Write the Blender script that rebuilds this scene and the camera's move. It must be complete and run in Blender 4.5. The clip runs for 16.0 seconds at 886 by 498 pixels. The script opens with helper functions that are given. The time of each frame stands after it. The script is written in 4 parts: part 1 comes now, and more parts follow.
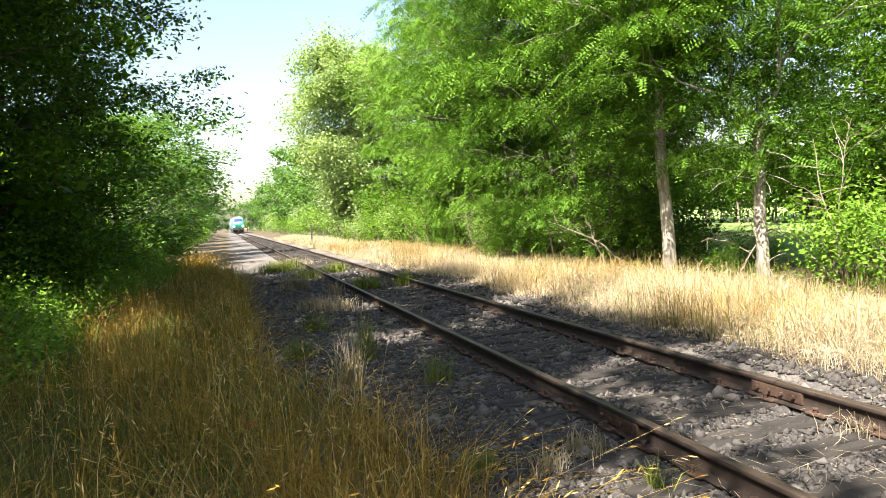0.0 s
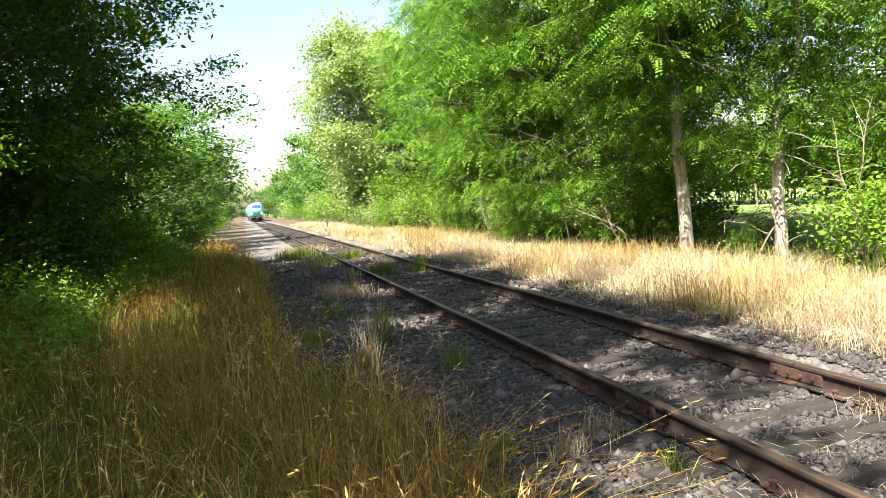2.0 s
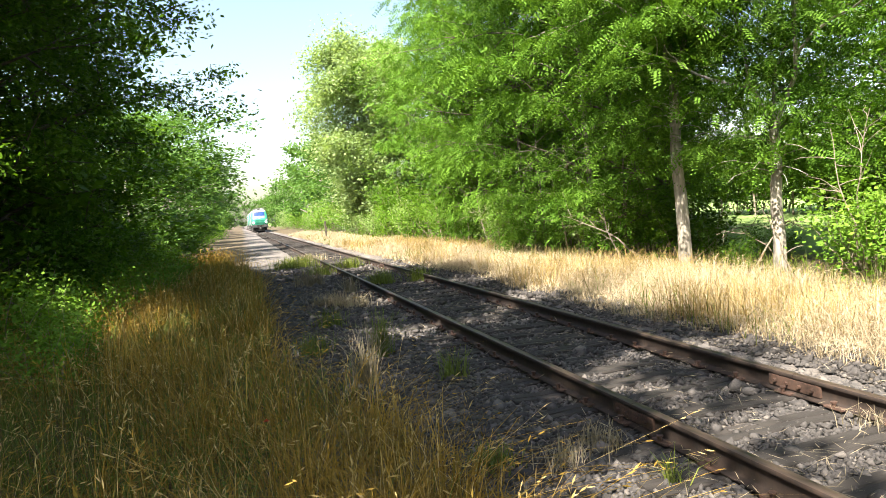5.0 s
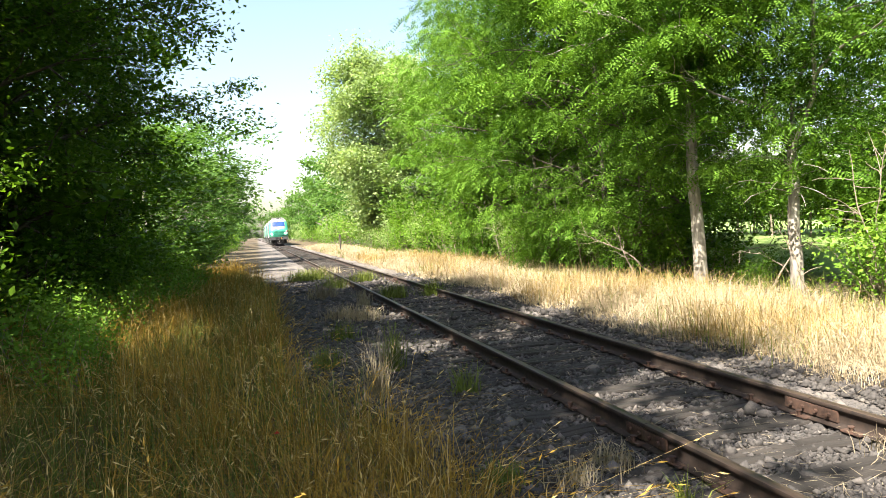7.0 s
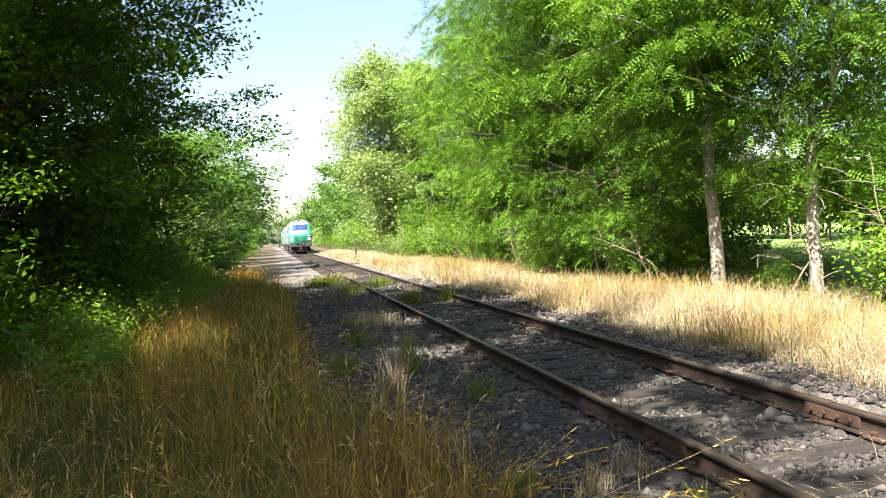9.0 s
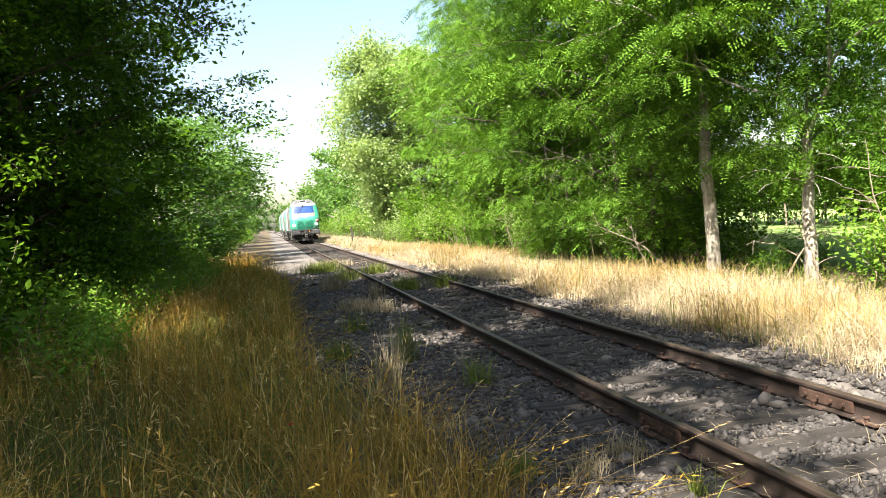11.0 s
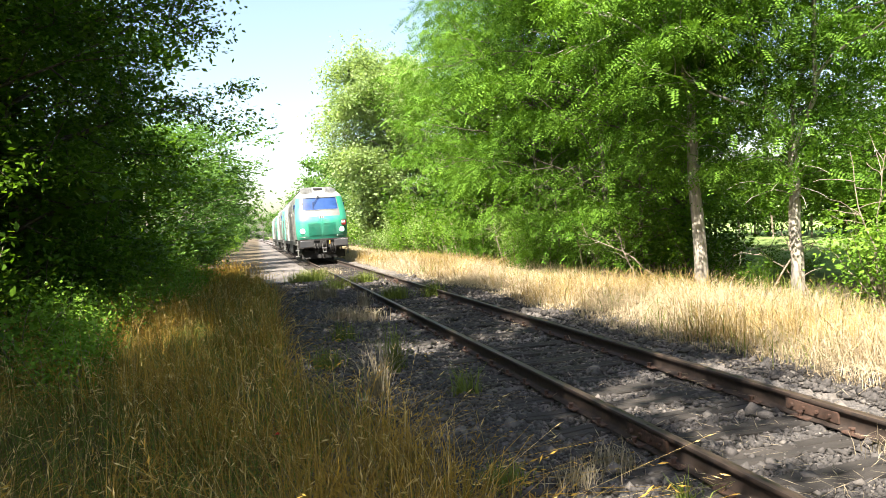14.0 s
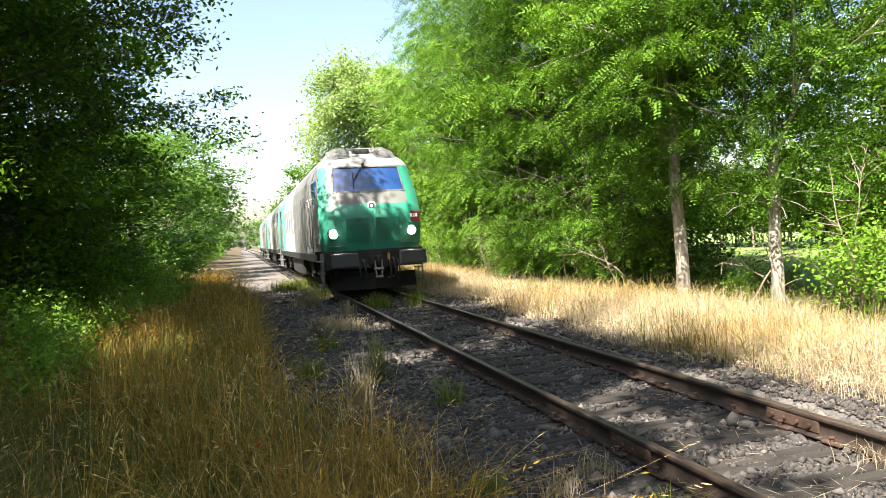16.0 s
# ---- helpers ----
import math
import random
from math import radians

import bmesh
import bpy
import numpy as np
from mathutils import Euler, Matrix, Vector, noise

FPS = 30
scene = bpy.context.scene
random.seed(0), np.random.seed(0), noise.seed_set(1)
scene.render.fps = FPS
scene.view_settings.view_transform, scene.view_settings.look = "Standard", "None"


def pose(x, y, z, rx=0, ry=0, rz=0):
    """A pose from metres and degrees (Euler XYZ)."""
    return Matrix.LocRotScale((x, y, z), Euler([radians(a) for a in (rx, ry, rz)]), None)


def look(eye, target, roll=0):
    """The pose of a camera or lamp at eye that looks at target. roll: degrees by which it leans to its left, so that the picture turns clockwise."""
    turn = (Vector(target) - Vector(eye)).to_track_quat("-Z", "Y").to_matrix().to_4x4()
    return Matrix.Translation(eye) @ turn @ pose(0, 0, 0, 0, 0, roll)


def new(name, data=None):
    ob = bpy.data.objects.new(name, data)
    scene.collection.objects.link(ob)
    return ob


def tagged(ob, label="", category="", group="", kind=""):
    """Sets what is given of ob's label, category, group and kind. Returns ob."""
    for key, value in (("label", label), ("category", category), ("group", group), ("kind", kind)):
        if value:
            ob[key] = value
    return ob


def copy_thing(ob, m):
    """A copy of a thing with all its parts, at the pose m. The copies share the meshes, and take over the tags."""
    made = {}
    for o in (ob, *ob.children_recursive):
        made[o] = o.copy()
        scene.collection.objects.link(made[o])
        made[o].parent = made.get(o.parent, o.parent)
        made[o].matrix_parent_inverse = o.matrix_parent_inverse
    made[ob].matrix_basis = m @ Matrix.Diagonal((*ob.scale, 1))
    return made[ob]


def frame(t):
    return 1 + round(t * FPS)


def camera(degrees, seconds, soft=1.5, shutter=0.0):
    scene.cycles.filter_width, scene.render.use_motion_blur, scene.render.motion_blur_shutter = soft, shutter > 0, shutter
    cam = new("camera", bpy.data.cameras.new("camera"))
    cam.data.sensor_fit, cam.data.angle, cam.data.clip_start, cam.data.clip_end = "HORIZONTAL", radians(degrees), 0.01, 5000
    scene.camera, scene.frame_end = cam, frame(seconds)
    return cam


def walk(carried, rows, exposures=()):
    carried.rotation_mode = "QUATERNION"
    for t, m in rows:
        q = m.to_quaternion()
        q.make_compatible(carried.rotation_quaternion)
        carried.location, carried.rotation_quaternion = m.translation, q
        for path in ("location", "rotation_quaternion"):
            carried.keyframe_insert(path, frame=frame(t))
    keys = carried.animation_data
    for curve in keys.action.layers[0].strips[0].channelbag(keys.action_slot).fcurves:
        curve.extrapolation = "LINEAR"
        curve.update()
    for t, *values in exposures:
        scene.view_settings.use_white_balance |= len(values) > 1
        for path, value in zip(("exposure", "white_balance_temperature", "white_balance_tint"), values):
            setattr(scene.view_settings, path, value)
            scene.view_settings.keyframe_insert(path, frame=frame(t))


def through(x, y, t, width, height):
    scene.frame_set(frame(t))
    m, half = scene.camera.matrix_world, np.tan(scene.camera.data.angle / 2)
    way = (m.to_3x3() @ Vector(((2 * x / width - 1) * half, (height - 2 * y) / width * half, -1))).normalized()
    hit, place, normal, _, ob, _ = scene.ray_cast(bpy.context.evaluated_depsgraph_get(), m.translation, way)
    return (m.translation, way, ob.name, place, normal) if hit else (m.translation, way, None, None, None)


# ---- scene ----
# ---- camera ----
cam = camera(64.26, 16.0, soft=0.75)
EYE = (0.0, 0.0, 1.772)
PATH = [
    (0, pose(*EYE, 86.96, 4.27, -17.07)),
    (0.5, pose(*EYE, 86.78, 4.47, -16.90)),
    (1, pose(*EYE, 86.70, 4.71, -16.34)),
    (1.5, pose(*EYE, 86.18, 4.67, -15.85)),
    (2, pose(*EYE, 85.86, 4.96, -15.87)),
    (2.5, pose(*EYE, 85.52, 5.09, -16.35)),
    (3, pose(*EYE, 86.12, 5.45, -16.42)),
    (3.5, pose(*EYE, 86.21, 5.83, -16.65)),
    (4, pose(*EYE, 86.20, 5.71, -16.70)),
    (6.5, pose(*EYE, 87.79, 3.57, -14.58)),
    (7, pose(*EYE, 87.95, 3.84, -14.79)),
    (7.5, pose(*EYE, 87.60, 4.23, -14.83)),
    (8, pose(*EYE, 87.99, 4.58, -13.84)),
    (8.5, pose(*EYE, 88.93, 4.42, -13.03)),
    (9, pose(*EYE, 88.46, 4.14, -13.55)),
    (11.5, pose(*EYE, 87.32, 4.17, -13.86)),
    (12, pose(*EYE, 87.43, 4.14, -13.88)),
    (12.5, pose(*EYE, 87.13, 4.00, -14.65)),
    (13, pose(*EYE, 87.27, 3.96, -14.31)),
    (13.5, pose(*EYE, 87.78, 3.68, -14.37)),
    (14, pose(*EYE, 88.03, 3.80, -14.73)),
    (14.5, pose(*EYE, 88.38, 4.08, -15.01)),
    (15, pose(*EYE, 88.43, 4.14, -15.22)),
    (15.5, pose(*EYE, 88.51, 3.69, -15.60)),
    (16, pose(*EYE, 88.70, 3.52, -16.03)),
]
walk(cam, PATH, exposures=((0, 2.38, 6600, 11.5), (16, 2.34, 6600, 11.5)))

# ---- world and sun ----
SUN_FROM = Vector((-0.72, -0.69, 0.0)).normalized()
SUN_ELEV = radians(51)
world = bpy.data.worlds.new("world")
scene.world = world
world.use_nodes = True
wn = world.node_tree
sky = wn.nodes.new("ShaderNodeTexSky")
sky.sky_type = "NISHITA"
sky.sun_disc = False
sky.sun_elevation = SUN_ELEV
sky.sun_rotation = math.atan2(SUN_FROM.x, SUN_FROM.y)
sky.dust_density = 2.2
sky.air_density = 1.2
sky.ozone_density = 0.3
wn.links.new(sky.outputs[0], wn.nodes["Background"].inputs[0])
wn.nodes["Background"].inputs[1].default_value = 0.065
sun = new("sun", bpy.data.lights.new("sun", "SUN"))
sun.data.energy = 5.0
sun.data.angle = radians(0.5)
sun.data.color = (1.0, 0.93, 0.80)
sun_dir = Vector((SUN_FROM.x * math.cos(SUN_ELEV), SUN_FROM.y * math.cos(SUN_ELEV), math.sin(SUN_ELEV)))
sun.matrix_world = look(sun_dir * 60, (0, 0, 0))


# ---- materials ----
def material(name):
    m = bpy.data.materials.new(name)
    m.use_nodes = True
    t = m.node_tree
    return m, t, t.nodes["Principled BSDF"], t.nodes["Material Output"]


def ramp(t, stops, src=None, interp="LINEAR"):
    r = t.nodes.new("ShaderNodeValToRGB")
    r.color_ramp.interpolation = interp
    while len(r.color_ramp.elements) < len(stops):
        r.color_ramp.elements.new(0.5)
    for e, (p, c) in zip(r.color_ramp.elements, stops):
        e.position, e.color = p, (*c, 1)
    if src is not None:
        t.links.new(src, r.inputs[0])
    return r.outputs[0]


def noise_tex(t, scale, detail=5, rough=0.6, space="Object", stretch=(1, 1, 1)):
    c = t.nodes.new("ShaderNodeTexCoord")
    mp = t.nodes.new("ShaderNodeMapping")
    mp.inputs["Scale"].default_value = stretch
    n = t.nodes.new("ShaderNodeTexNoise")
    n.inputs["Scale"].default_value, n.inputs["Detail"].default_value, n.inputs["Roughness"].default_value = scale, detail, rough
    t.links.new(c.outputs[space], mp.inputs[0])
    t.links.new(mp.outputs[0], n.inputs["Vector"])
    return n.outputs["Fac"]


def mix(t, fac, a, b, mode="MIX"):
    n = t.nodes.new("ShaderNodeMix")
    n.data_type, n.blend_type = "RGBA", mode
    for s, v in ((0, fac), (6, a), (7, b)):
        if isinstance(v, (int, float)):
            n.inputs[s].default_value = v
        elif isinstance(v, tuple):
            n.inputs[s].default_value = (*v, 1)
        else:
            t.links.new(v, n.inputs[s])
    return n.outputs[2]


def bump(t, height, bsdf, strength=0.4, dist=0.02):
    b = t.nodes.new("ShaderNodeBump")
    b.inputs["Strength"].default_value, b.inputs["Distance"].default_value = strength, dist
    t.links.new(height, b.inputs["Height"])
    t.links.new(b.outputs[0], bsdf.inputs["Normal"])


def leafy(name, dark, light, through=0.45, gloss=0.5, scale=0.35, tint=(0.95, 1.0, 0.45), shine=0.2):
    """Leaves or blades: colour varies blade by blade and over the plant, and light comes through them."""
    m, t, p, out = material(name)
    g = t.nodes.new("ShaderNodeNewGeometry")
    c1 = ramp(t, ((0.0, dark), (1.0, light)), g.outputs["Random Per Island"])
    big = noise_tex(t, scale, 3)
    c2 = mix(t, 0.55, c1, ramp(t, ((0.3, dark), (0.7, light)), big))
    t.links.new(c2, p.inputs["Base Color"])
    p.inputs["Roughness"].default_value = gloss
    p.inputs["Specular IOR Level"].default_value = shine
    tr = t.nodes.new("ShaderNodeBsdfTranslucent")
    warm = mix(t, 1.0, c2, tint, "MULTIPLY")
    t.links.new(warm, tr.inputs[0])
    sh = t.nodes.new("ShaderNodeMixShader")
    sh.inputs[0].default_value = through
    t.links.new(p.outputs[0], sh.inputs[1])
    t.links.new(tr.outputs[0], sh.inputs[2])
    t.links.new(sh.outputs[0], out.inputs[0])
    return m


def rough_mat(name, a, b, scale, rough=0.85, bumpiness=0.5, dist=0.02, metal=0.0, stretch=(1, 1, 1), c=None, cs=0.6):
    m, t, p, out = material(name)
    n1 = noise_tex(t, scale, 7, 0.65, "Object", stretch)
    col = ramp(t, ((0.3, a), (0.7, b)), n1)
    if c is not None:
        col = mix(t, ramp(t, ((0.48, (0, 0, 0)), (0.62, (1, 1, 1))), noise_tex(t, cs, 4)), col, c)
    t.links.new(col, p.inputs["Base Color"])
    p.inputs["Roughness"].default_value, p.inputs["Metallic"].default_value = rough, metal
    bump(t, n1, p, bumpiness, dist)
    return m


LEAF_LOCUST = leafy("locust_leaf", (0.018, 0.065, 0.006), (0.18, 0.34, 0.042), 0.34, 0.65, shine=0.08)
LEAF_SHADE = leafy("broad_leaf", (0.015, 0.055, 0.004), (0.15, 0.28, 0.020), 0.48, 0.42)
LEAF_PALE = leafy("poplar_leaf", (0.14, 0.22, 0.08), (0.40, 0.50, 0.24), 0.5, 0.5)
LEAF_FAR = leafy("far_leaf", (0.05, 0.12, 0.025), (0.13, 0.24, 0.05), 0.40, 0.6)
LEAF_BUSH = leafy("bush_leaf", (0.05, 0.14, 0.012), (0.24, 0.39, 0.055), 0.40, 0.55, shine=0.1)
STRAW = leafy("dry_straw", (0.23, 0.175, 0.10), (0.58, 0.49, 0.35), 0.28, 0.6, 0.8, (1.0, 0.95, 0.75))
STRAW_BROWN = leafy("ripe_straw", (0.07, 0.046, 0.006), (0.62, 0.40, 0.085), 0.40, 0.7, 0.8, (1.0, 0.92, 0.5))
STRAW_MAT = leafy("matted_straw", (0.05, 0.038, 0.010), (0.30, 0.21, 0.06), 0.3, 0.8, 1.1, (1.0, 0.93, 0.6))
STRAW_OLD = leafy("loose_straw", (0.13, 0.105, 0.07), (0.38, 0.32, 0.23), 0.2, 0.7, 1.5)
STRAW_RIPE = leafy("verge_straw", (0.13, 0.094, 0.034), (0.50, 0.37, 0.16), 0.35, 0.6, 0.8, (1.0, 0.93, 0.6))
STRAW_GOLD = leafy("golden_stalk", (0.36, 0.25, 0.08), (0.78, 0.60, 0.28), 0.36, 0.6, 0.9, (1.0, 0.93, 0.6))
BLADE_GREEN = leafy("green_blade", (0.045, 0.075, 0.010), (0.21, 0.25, 0.05), 0.33, 0.55, 0.8)
BARK = rough_mat("bark", (0.09, 0.08, 0.066), (0.42, 0.38, 0.32), 9, 0.9, 0.9, 0.03, stretch=(1, 1, 0.25))
BARK_DARK = rough_mat("dark_bark", (0.035, 0.03, 0.022), (0.11, 0.09, 0.07), 9, 0.9, 0.9, 0.03, stretch=(1, 1, 0.25))
TWIG = rough_mat("dead_twig", (0.13, 0.105, 0.075), (0.30, 0.25, 0.19), 14, 0.9, 0.4, 0.01)


def stone_material():
    m, t, p, out = material("ballast_stone")
    g = t.nodes.new("ShaderNodeNewGeometry")
    c = ramp(t, ((0.0, (0.014, 0.013, 0.013)), (0.8, (0.048, 0.044, 0.043)), (1.0, (0.16, 0.143, 0.13))), g.outputs["Random Per Island"])
    n = noise_tex(t, 60, 4)
    t.links.new(mix(t, 0.35, c, ramp(t, ((0.3, (0.02, 0.019, 0.018)), (0.7, (0.11, 0.095, 0.086))), n)), p.inputs["Base Color"])
    p.inputs["Roughness"].default_value = 0.9
    bump(t, n, p, 0.4, 0.005)
    return m


STONE = stone_material()
RAIL_SIDE = rough_mat("rusty_steel", (0.012, 0.009, 0.008), (0.044, 0.027, 0.019), 14, 0.8, 0.4, 0.004, 0.2)
RAIL_TOP = rough_mat("worn_rail_head", (0.045, 0.034, 0.026), (0.14, 0.10, 0.075), 18, 0.5, 0.15, 0.002, 0.6, stretch=(1, 0.1, 1))
RUST = rough_mat("bright_rust", (0.03, 0.018, 0.013), (0.085, 0.043, 0.028), 25, 0.9, 0.5, 0.004)
SLEEPER = rough_mat("weathered_oak", (0.007, 0.006, 0.005), (0.034, 0.028, 0.024), 7, 0.95, 0.8, 0.02, stretch=(0.15, 1, 1))


def ground_material():
    m, t, p, out = material("ballast_and_soil")
    c = t.nodes.new("ShaderNodeTexCoord")
    sep = t.nodes.new("ShaderNodeSeparateXYZ")
    t.links.new(c.outputs["Object"], sep.inputs[0])
    wob = noise_tex(t, 0.35, 5)
    fine = noise_tex(t, 28, 6, 0.7)
    mid = noise_tex(t, 2.2, 6, 0.65)
    grit = ramp(t, ((0.25, (0.012, 0.011, 0.012)), (0.5, (0.052, 0.049, 0.049)), (0.75, (0.19, 0.172, 0.16))), fine)
    litter = ramp(t, ((0.3, (0.045, 0.037, 0.03)), (0.7, (0.19, 0.155, 0.125))), fine)
    ballast = mix(t, ramp(t, ((0.48, (0, 0, 0)), (0.66, (1, 1, 1))), mid), grit, litter)
    soil = ramp(t, ((0.3, (0.03, 0.024, 0.012)), (0.7, (0.12, 0.085, 0.042))), mid)
    meadow = ramp(t, ((0.3, (0.13, 0.22, 0.05)), (0.7, (0.26, 0.36, 0.11))), mid)

    def edge(lo, hi, sign=1):
        w = t.nodes.new("ShaderNodeMath")
        w.operation = "MULTIPLY_ADD"
        t.links.new(wob, w.inputs[0])
        w.inputs[1].default_value = 1.6
        t.links.new(sep.outputs["X"], w.inputs[2])
        r = t.nodes.new("ShaderNodeMapRange")
        t.links.new(w.outputs[0], r.inputs[0])
        r.inputs[1].default_value, r.inputs[2].default_value = lo, hi
        return r.outputs[0]
    worn = ramp(t, ((0.3, (0.07, 0.062, 0.057)), (0.55, (0.17, 0.152, 0.14)), (0.8, (0.30, 0.27, 0.25))), noise_tex(t, 3.0, 8, 0.75, "Object", (1.0, 0.45, 1.0)))
    ballast = mix(t, ramp(t, ((0.40, (0, 0, 0)), (0.60, (0.85, 0.85, 0.85))), noise_tex(t, 0.22, 5, 0.6, "Object", (1.0, 0.35, 1.0))), ballast, worn)
    col = mix(t, edge(0.6, 1.3), soil, ballast)
    col = mix(t, edge(5.8, 6.3), col, soil)
    col = mix(t, edge(12.5, 14.5), col, meadow)
    t.links.new(col, p.inputs["Base Color"])
    p.inputs["Roughness"].default_value = 0.95
    bump(t, fine, p, 0.8, 0.04)
    return m


GROUND = ground_material()

# ---- mesh helpers ----
def mesh_np(name, verts, faces, mat):
    """A mesh from arrays of vertices and of faces, all with the same number of corners."""
    me = bpy.data.meshes.new(name)
    faces = np.asarray(faces, dtype=np.int32)
    n, k = faces.shape
    me.vertices.add(len(verts))
    me.vertices.foreach_set("co", np.asarray(verts, dtype=np.float32).ravel())
    me.loops.add(n * k)
    me.loops.foreach_set("vertex_index", faces.ravel())
    me.polygons.add(n)
    me.polygons.foreach_set("loop_start", np.arange(0, n * k, k, dtype=np.int32))
    me.update(calc_edges=True)
    me.materials.append(mat)
    return me


def part_mesh(name, me, parent, label=""):
    ob = new(name, me)
    ob.parent = parent
    if label:
        tagged(ob, label)
    return ob


def part(name, bm, mat, parent, label="", smooth=False):
    """Links a bmesh as one mesh object under a thing or under a part."""
    me = bpy.data.meshes.new(name)
    if smooth:
        for f in bm.faces:
            f.smooth = True
    bm.to_mesh(me)
    bm.free()
    me.materials.append(mat)
    ob = new(name, me)
    ob.parent = parent
    if label:
        tagged(ob, label)
    return ob


def tubes(lines, sides=6):
    """Tapered tubes along lines of (points, radii): vertices and quads."""
    V, F, base = [], [], 0
    ang = np.linspace(0, 2 * np.pi, sides, endpoint=False)
    for pts, rad in lines:
        pts = np.asarray(pts, float)
        d = np.gradient(pts, axis=0)
        d /= np.linalg.norm(d, axis=1)[:, None] + 1e-9
        ref = np.where(np.abs(d[:, 2:3]) > 0.9, np.array([[1.0, 0, 0]]), np.array([[0, 0, 1.0]]))
        u = np.cross(d, ref)
        u /= np.linalg.norm(u, axis=1)[:, None]
        w = np.cross(d, u)
        ring = pts[:, None] + (u[:, None] * np.cos(ang)[None, :, None] + w[:, None] * np.sin(ang)[None, :, None]) * np.asarray(rad)[:, None, None]
        V.append(ring.reshape(-1, 3))
        n = len(pts)
        i, j = np.meshgrid(np.arange(n - 1), np.arange(sides), indexing="ij")
        a = base + i * sides + j
        b = base + i * sides + (j + 1) % sides
        F.append(np.stack([a, b, b + sides, a + sides], -1).reshape(-1, 4))
        base += n * sides
    return np.concatenate(V), np.concatenate(F)


def unit(v):
    return v / (np.linalg.norm(v, axis=-1, keepdims=True) + 1e-9)


def leaf_quads(c, axis, normal, length, width):
    """Diamond leaves: each lies along its axis, with its face to its normal."""
    side = unit(np.cross(axis, normal))
    l, w = np.asarray(length)[..., None], np.asarray(width)[..., None]
    V = np.stack([c, c + axis * l * 0.45 + side * w * 0.5, c + axis * l, c + axis * l * 0.45 - side * w * 0.5], 1).reshape(-1, 3)
    return V, np.arange(len(V), dtype=np.int32).reshape(-1, 4)


def bent_line(rng, a, b, n, wobble, sag=0.0):
    s = np.linspace(0, 1, n)[:, None]
    p = a + (b - a) * s
    k = rng.normal(0, wobble, (n, 3)).cumsum(0)
    k -= k[0] + (k[-1] - k[0]) * s
    p = p + k
    p[:, 2] += sag * (s[:, 0] * (1 - s[:, 0])) * 4
    return p


def skeleton_tree(rng, height, trunk_r, crown_lo, radius, limbs, lean=(0, 0), squash=1.0, twigs=5):
    """A trunk that forks into limbs and twigs. Returns the tubes and the places where foliage hangs."""
    top = np.array([lean[0], lean[1], height * 0.93])
    trunk = bent_line(rng, np.zeros(3), top, 12, 0.022 * height / 10)
    trunk[0, 2] = -0.1
    lines = [(trunk, trunk_r * (1.0 - 0.93 * np.linspace(0, 1, 12) ** 0.8))]
    lines[0][1][0] *= 1.35
    tips = []
    for i in range(limbs):
        f = crown_lo / height * 0.75 + (0.97 - crown_lo / height * 0.75) * (i + rng.random()) / limbs
        base = trunk[0] + (np.array([np.interp(f, np.linspace(0, 1, 12), trunk[:, k]) for k in range(3)]) - trunk[0])
        az = i * 2.4 + rng.normal(0, 0.4)
        zrel = (f * height - crown_lo) / max(height - crown_lo, 1e-6)
        reach = radius * (0.62 + 0.38 * math.sin(math.pi * min(max(0.18 + 0.75 * zrel, 0), 1))) * rng.uniform(0.75, 1.12)
        reach *= min(1.0, 0.6 + 1.6 * max(zrel, 0))
        reach *= 1.0 if zrel < 0.75 else 1.0 - (zrel - 0.75) * 2.2
        end = base + np.array([math.cos(az) * reach, math.sin(az) * reach * squash, reach * rng.uniform(0.1, 0.55)])
        limb = bent_line(rng, base, end, 8, 0.06 * reach / 3, 0.12 * reach * rng.uniform(0, 1))
        r0 = trunk_r * (1 - f) * 0.42 + 0.014
        lines.append((limb, np.linspace(r0, 0.006, 8)))
        for k in range(twigs):
            s = rng.uniform(0.3, 1.0)
            b = np.array([np.interp(s, np.linspace(0, 1, 8), limb[:, q]) for q in range(3)])
            d = unit(end - base)
            e = b + (d * rng.uniform(0.2, 0.9) + rng.normal(0, 0.55, 3)) * reach * 0.32
            e[2] = max(e[2], 0.4)
            tw = bent_line(rng, b, e, 5, 0.03)
            lines.append((tw, np.linspace(0.5 * r0 * (1 - s) + 0.012, 0.004, 5)))
            tips += [tw[2], tw[3], tw[4], tw[4]]
        tips += [limb[5], limb[6], limb[7]]
    return lines, np.array(tips)


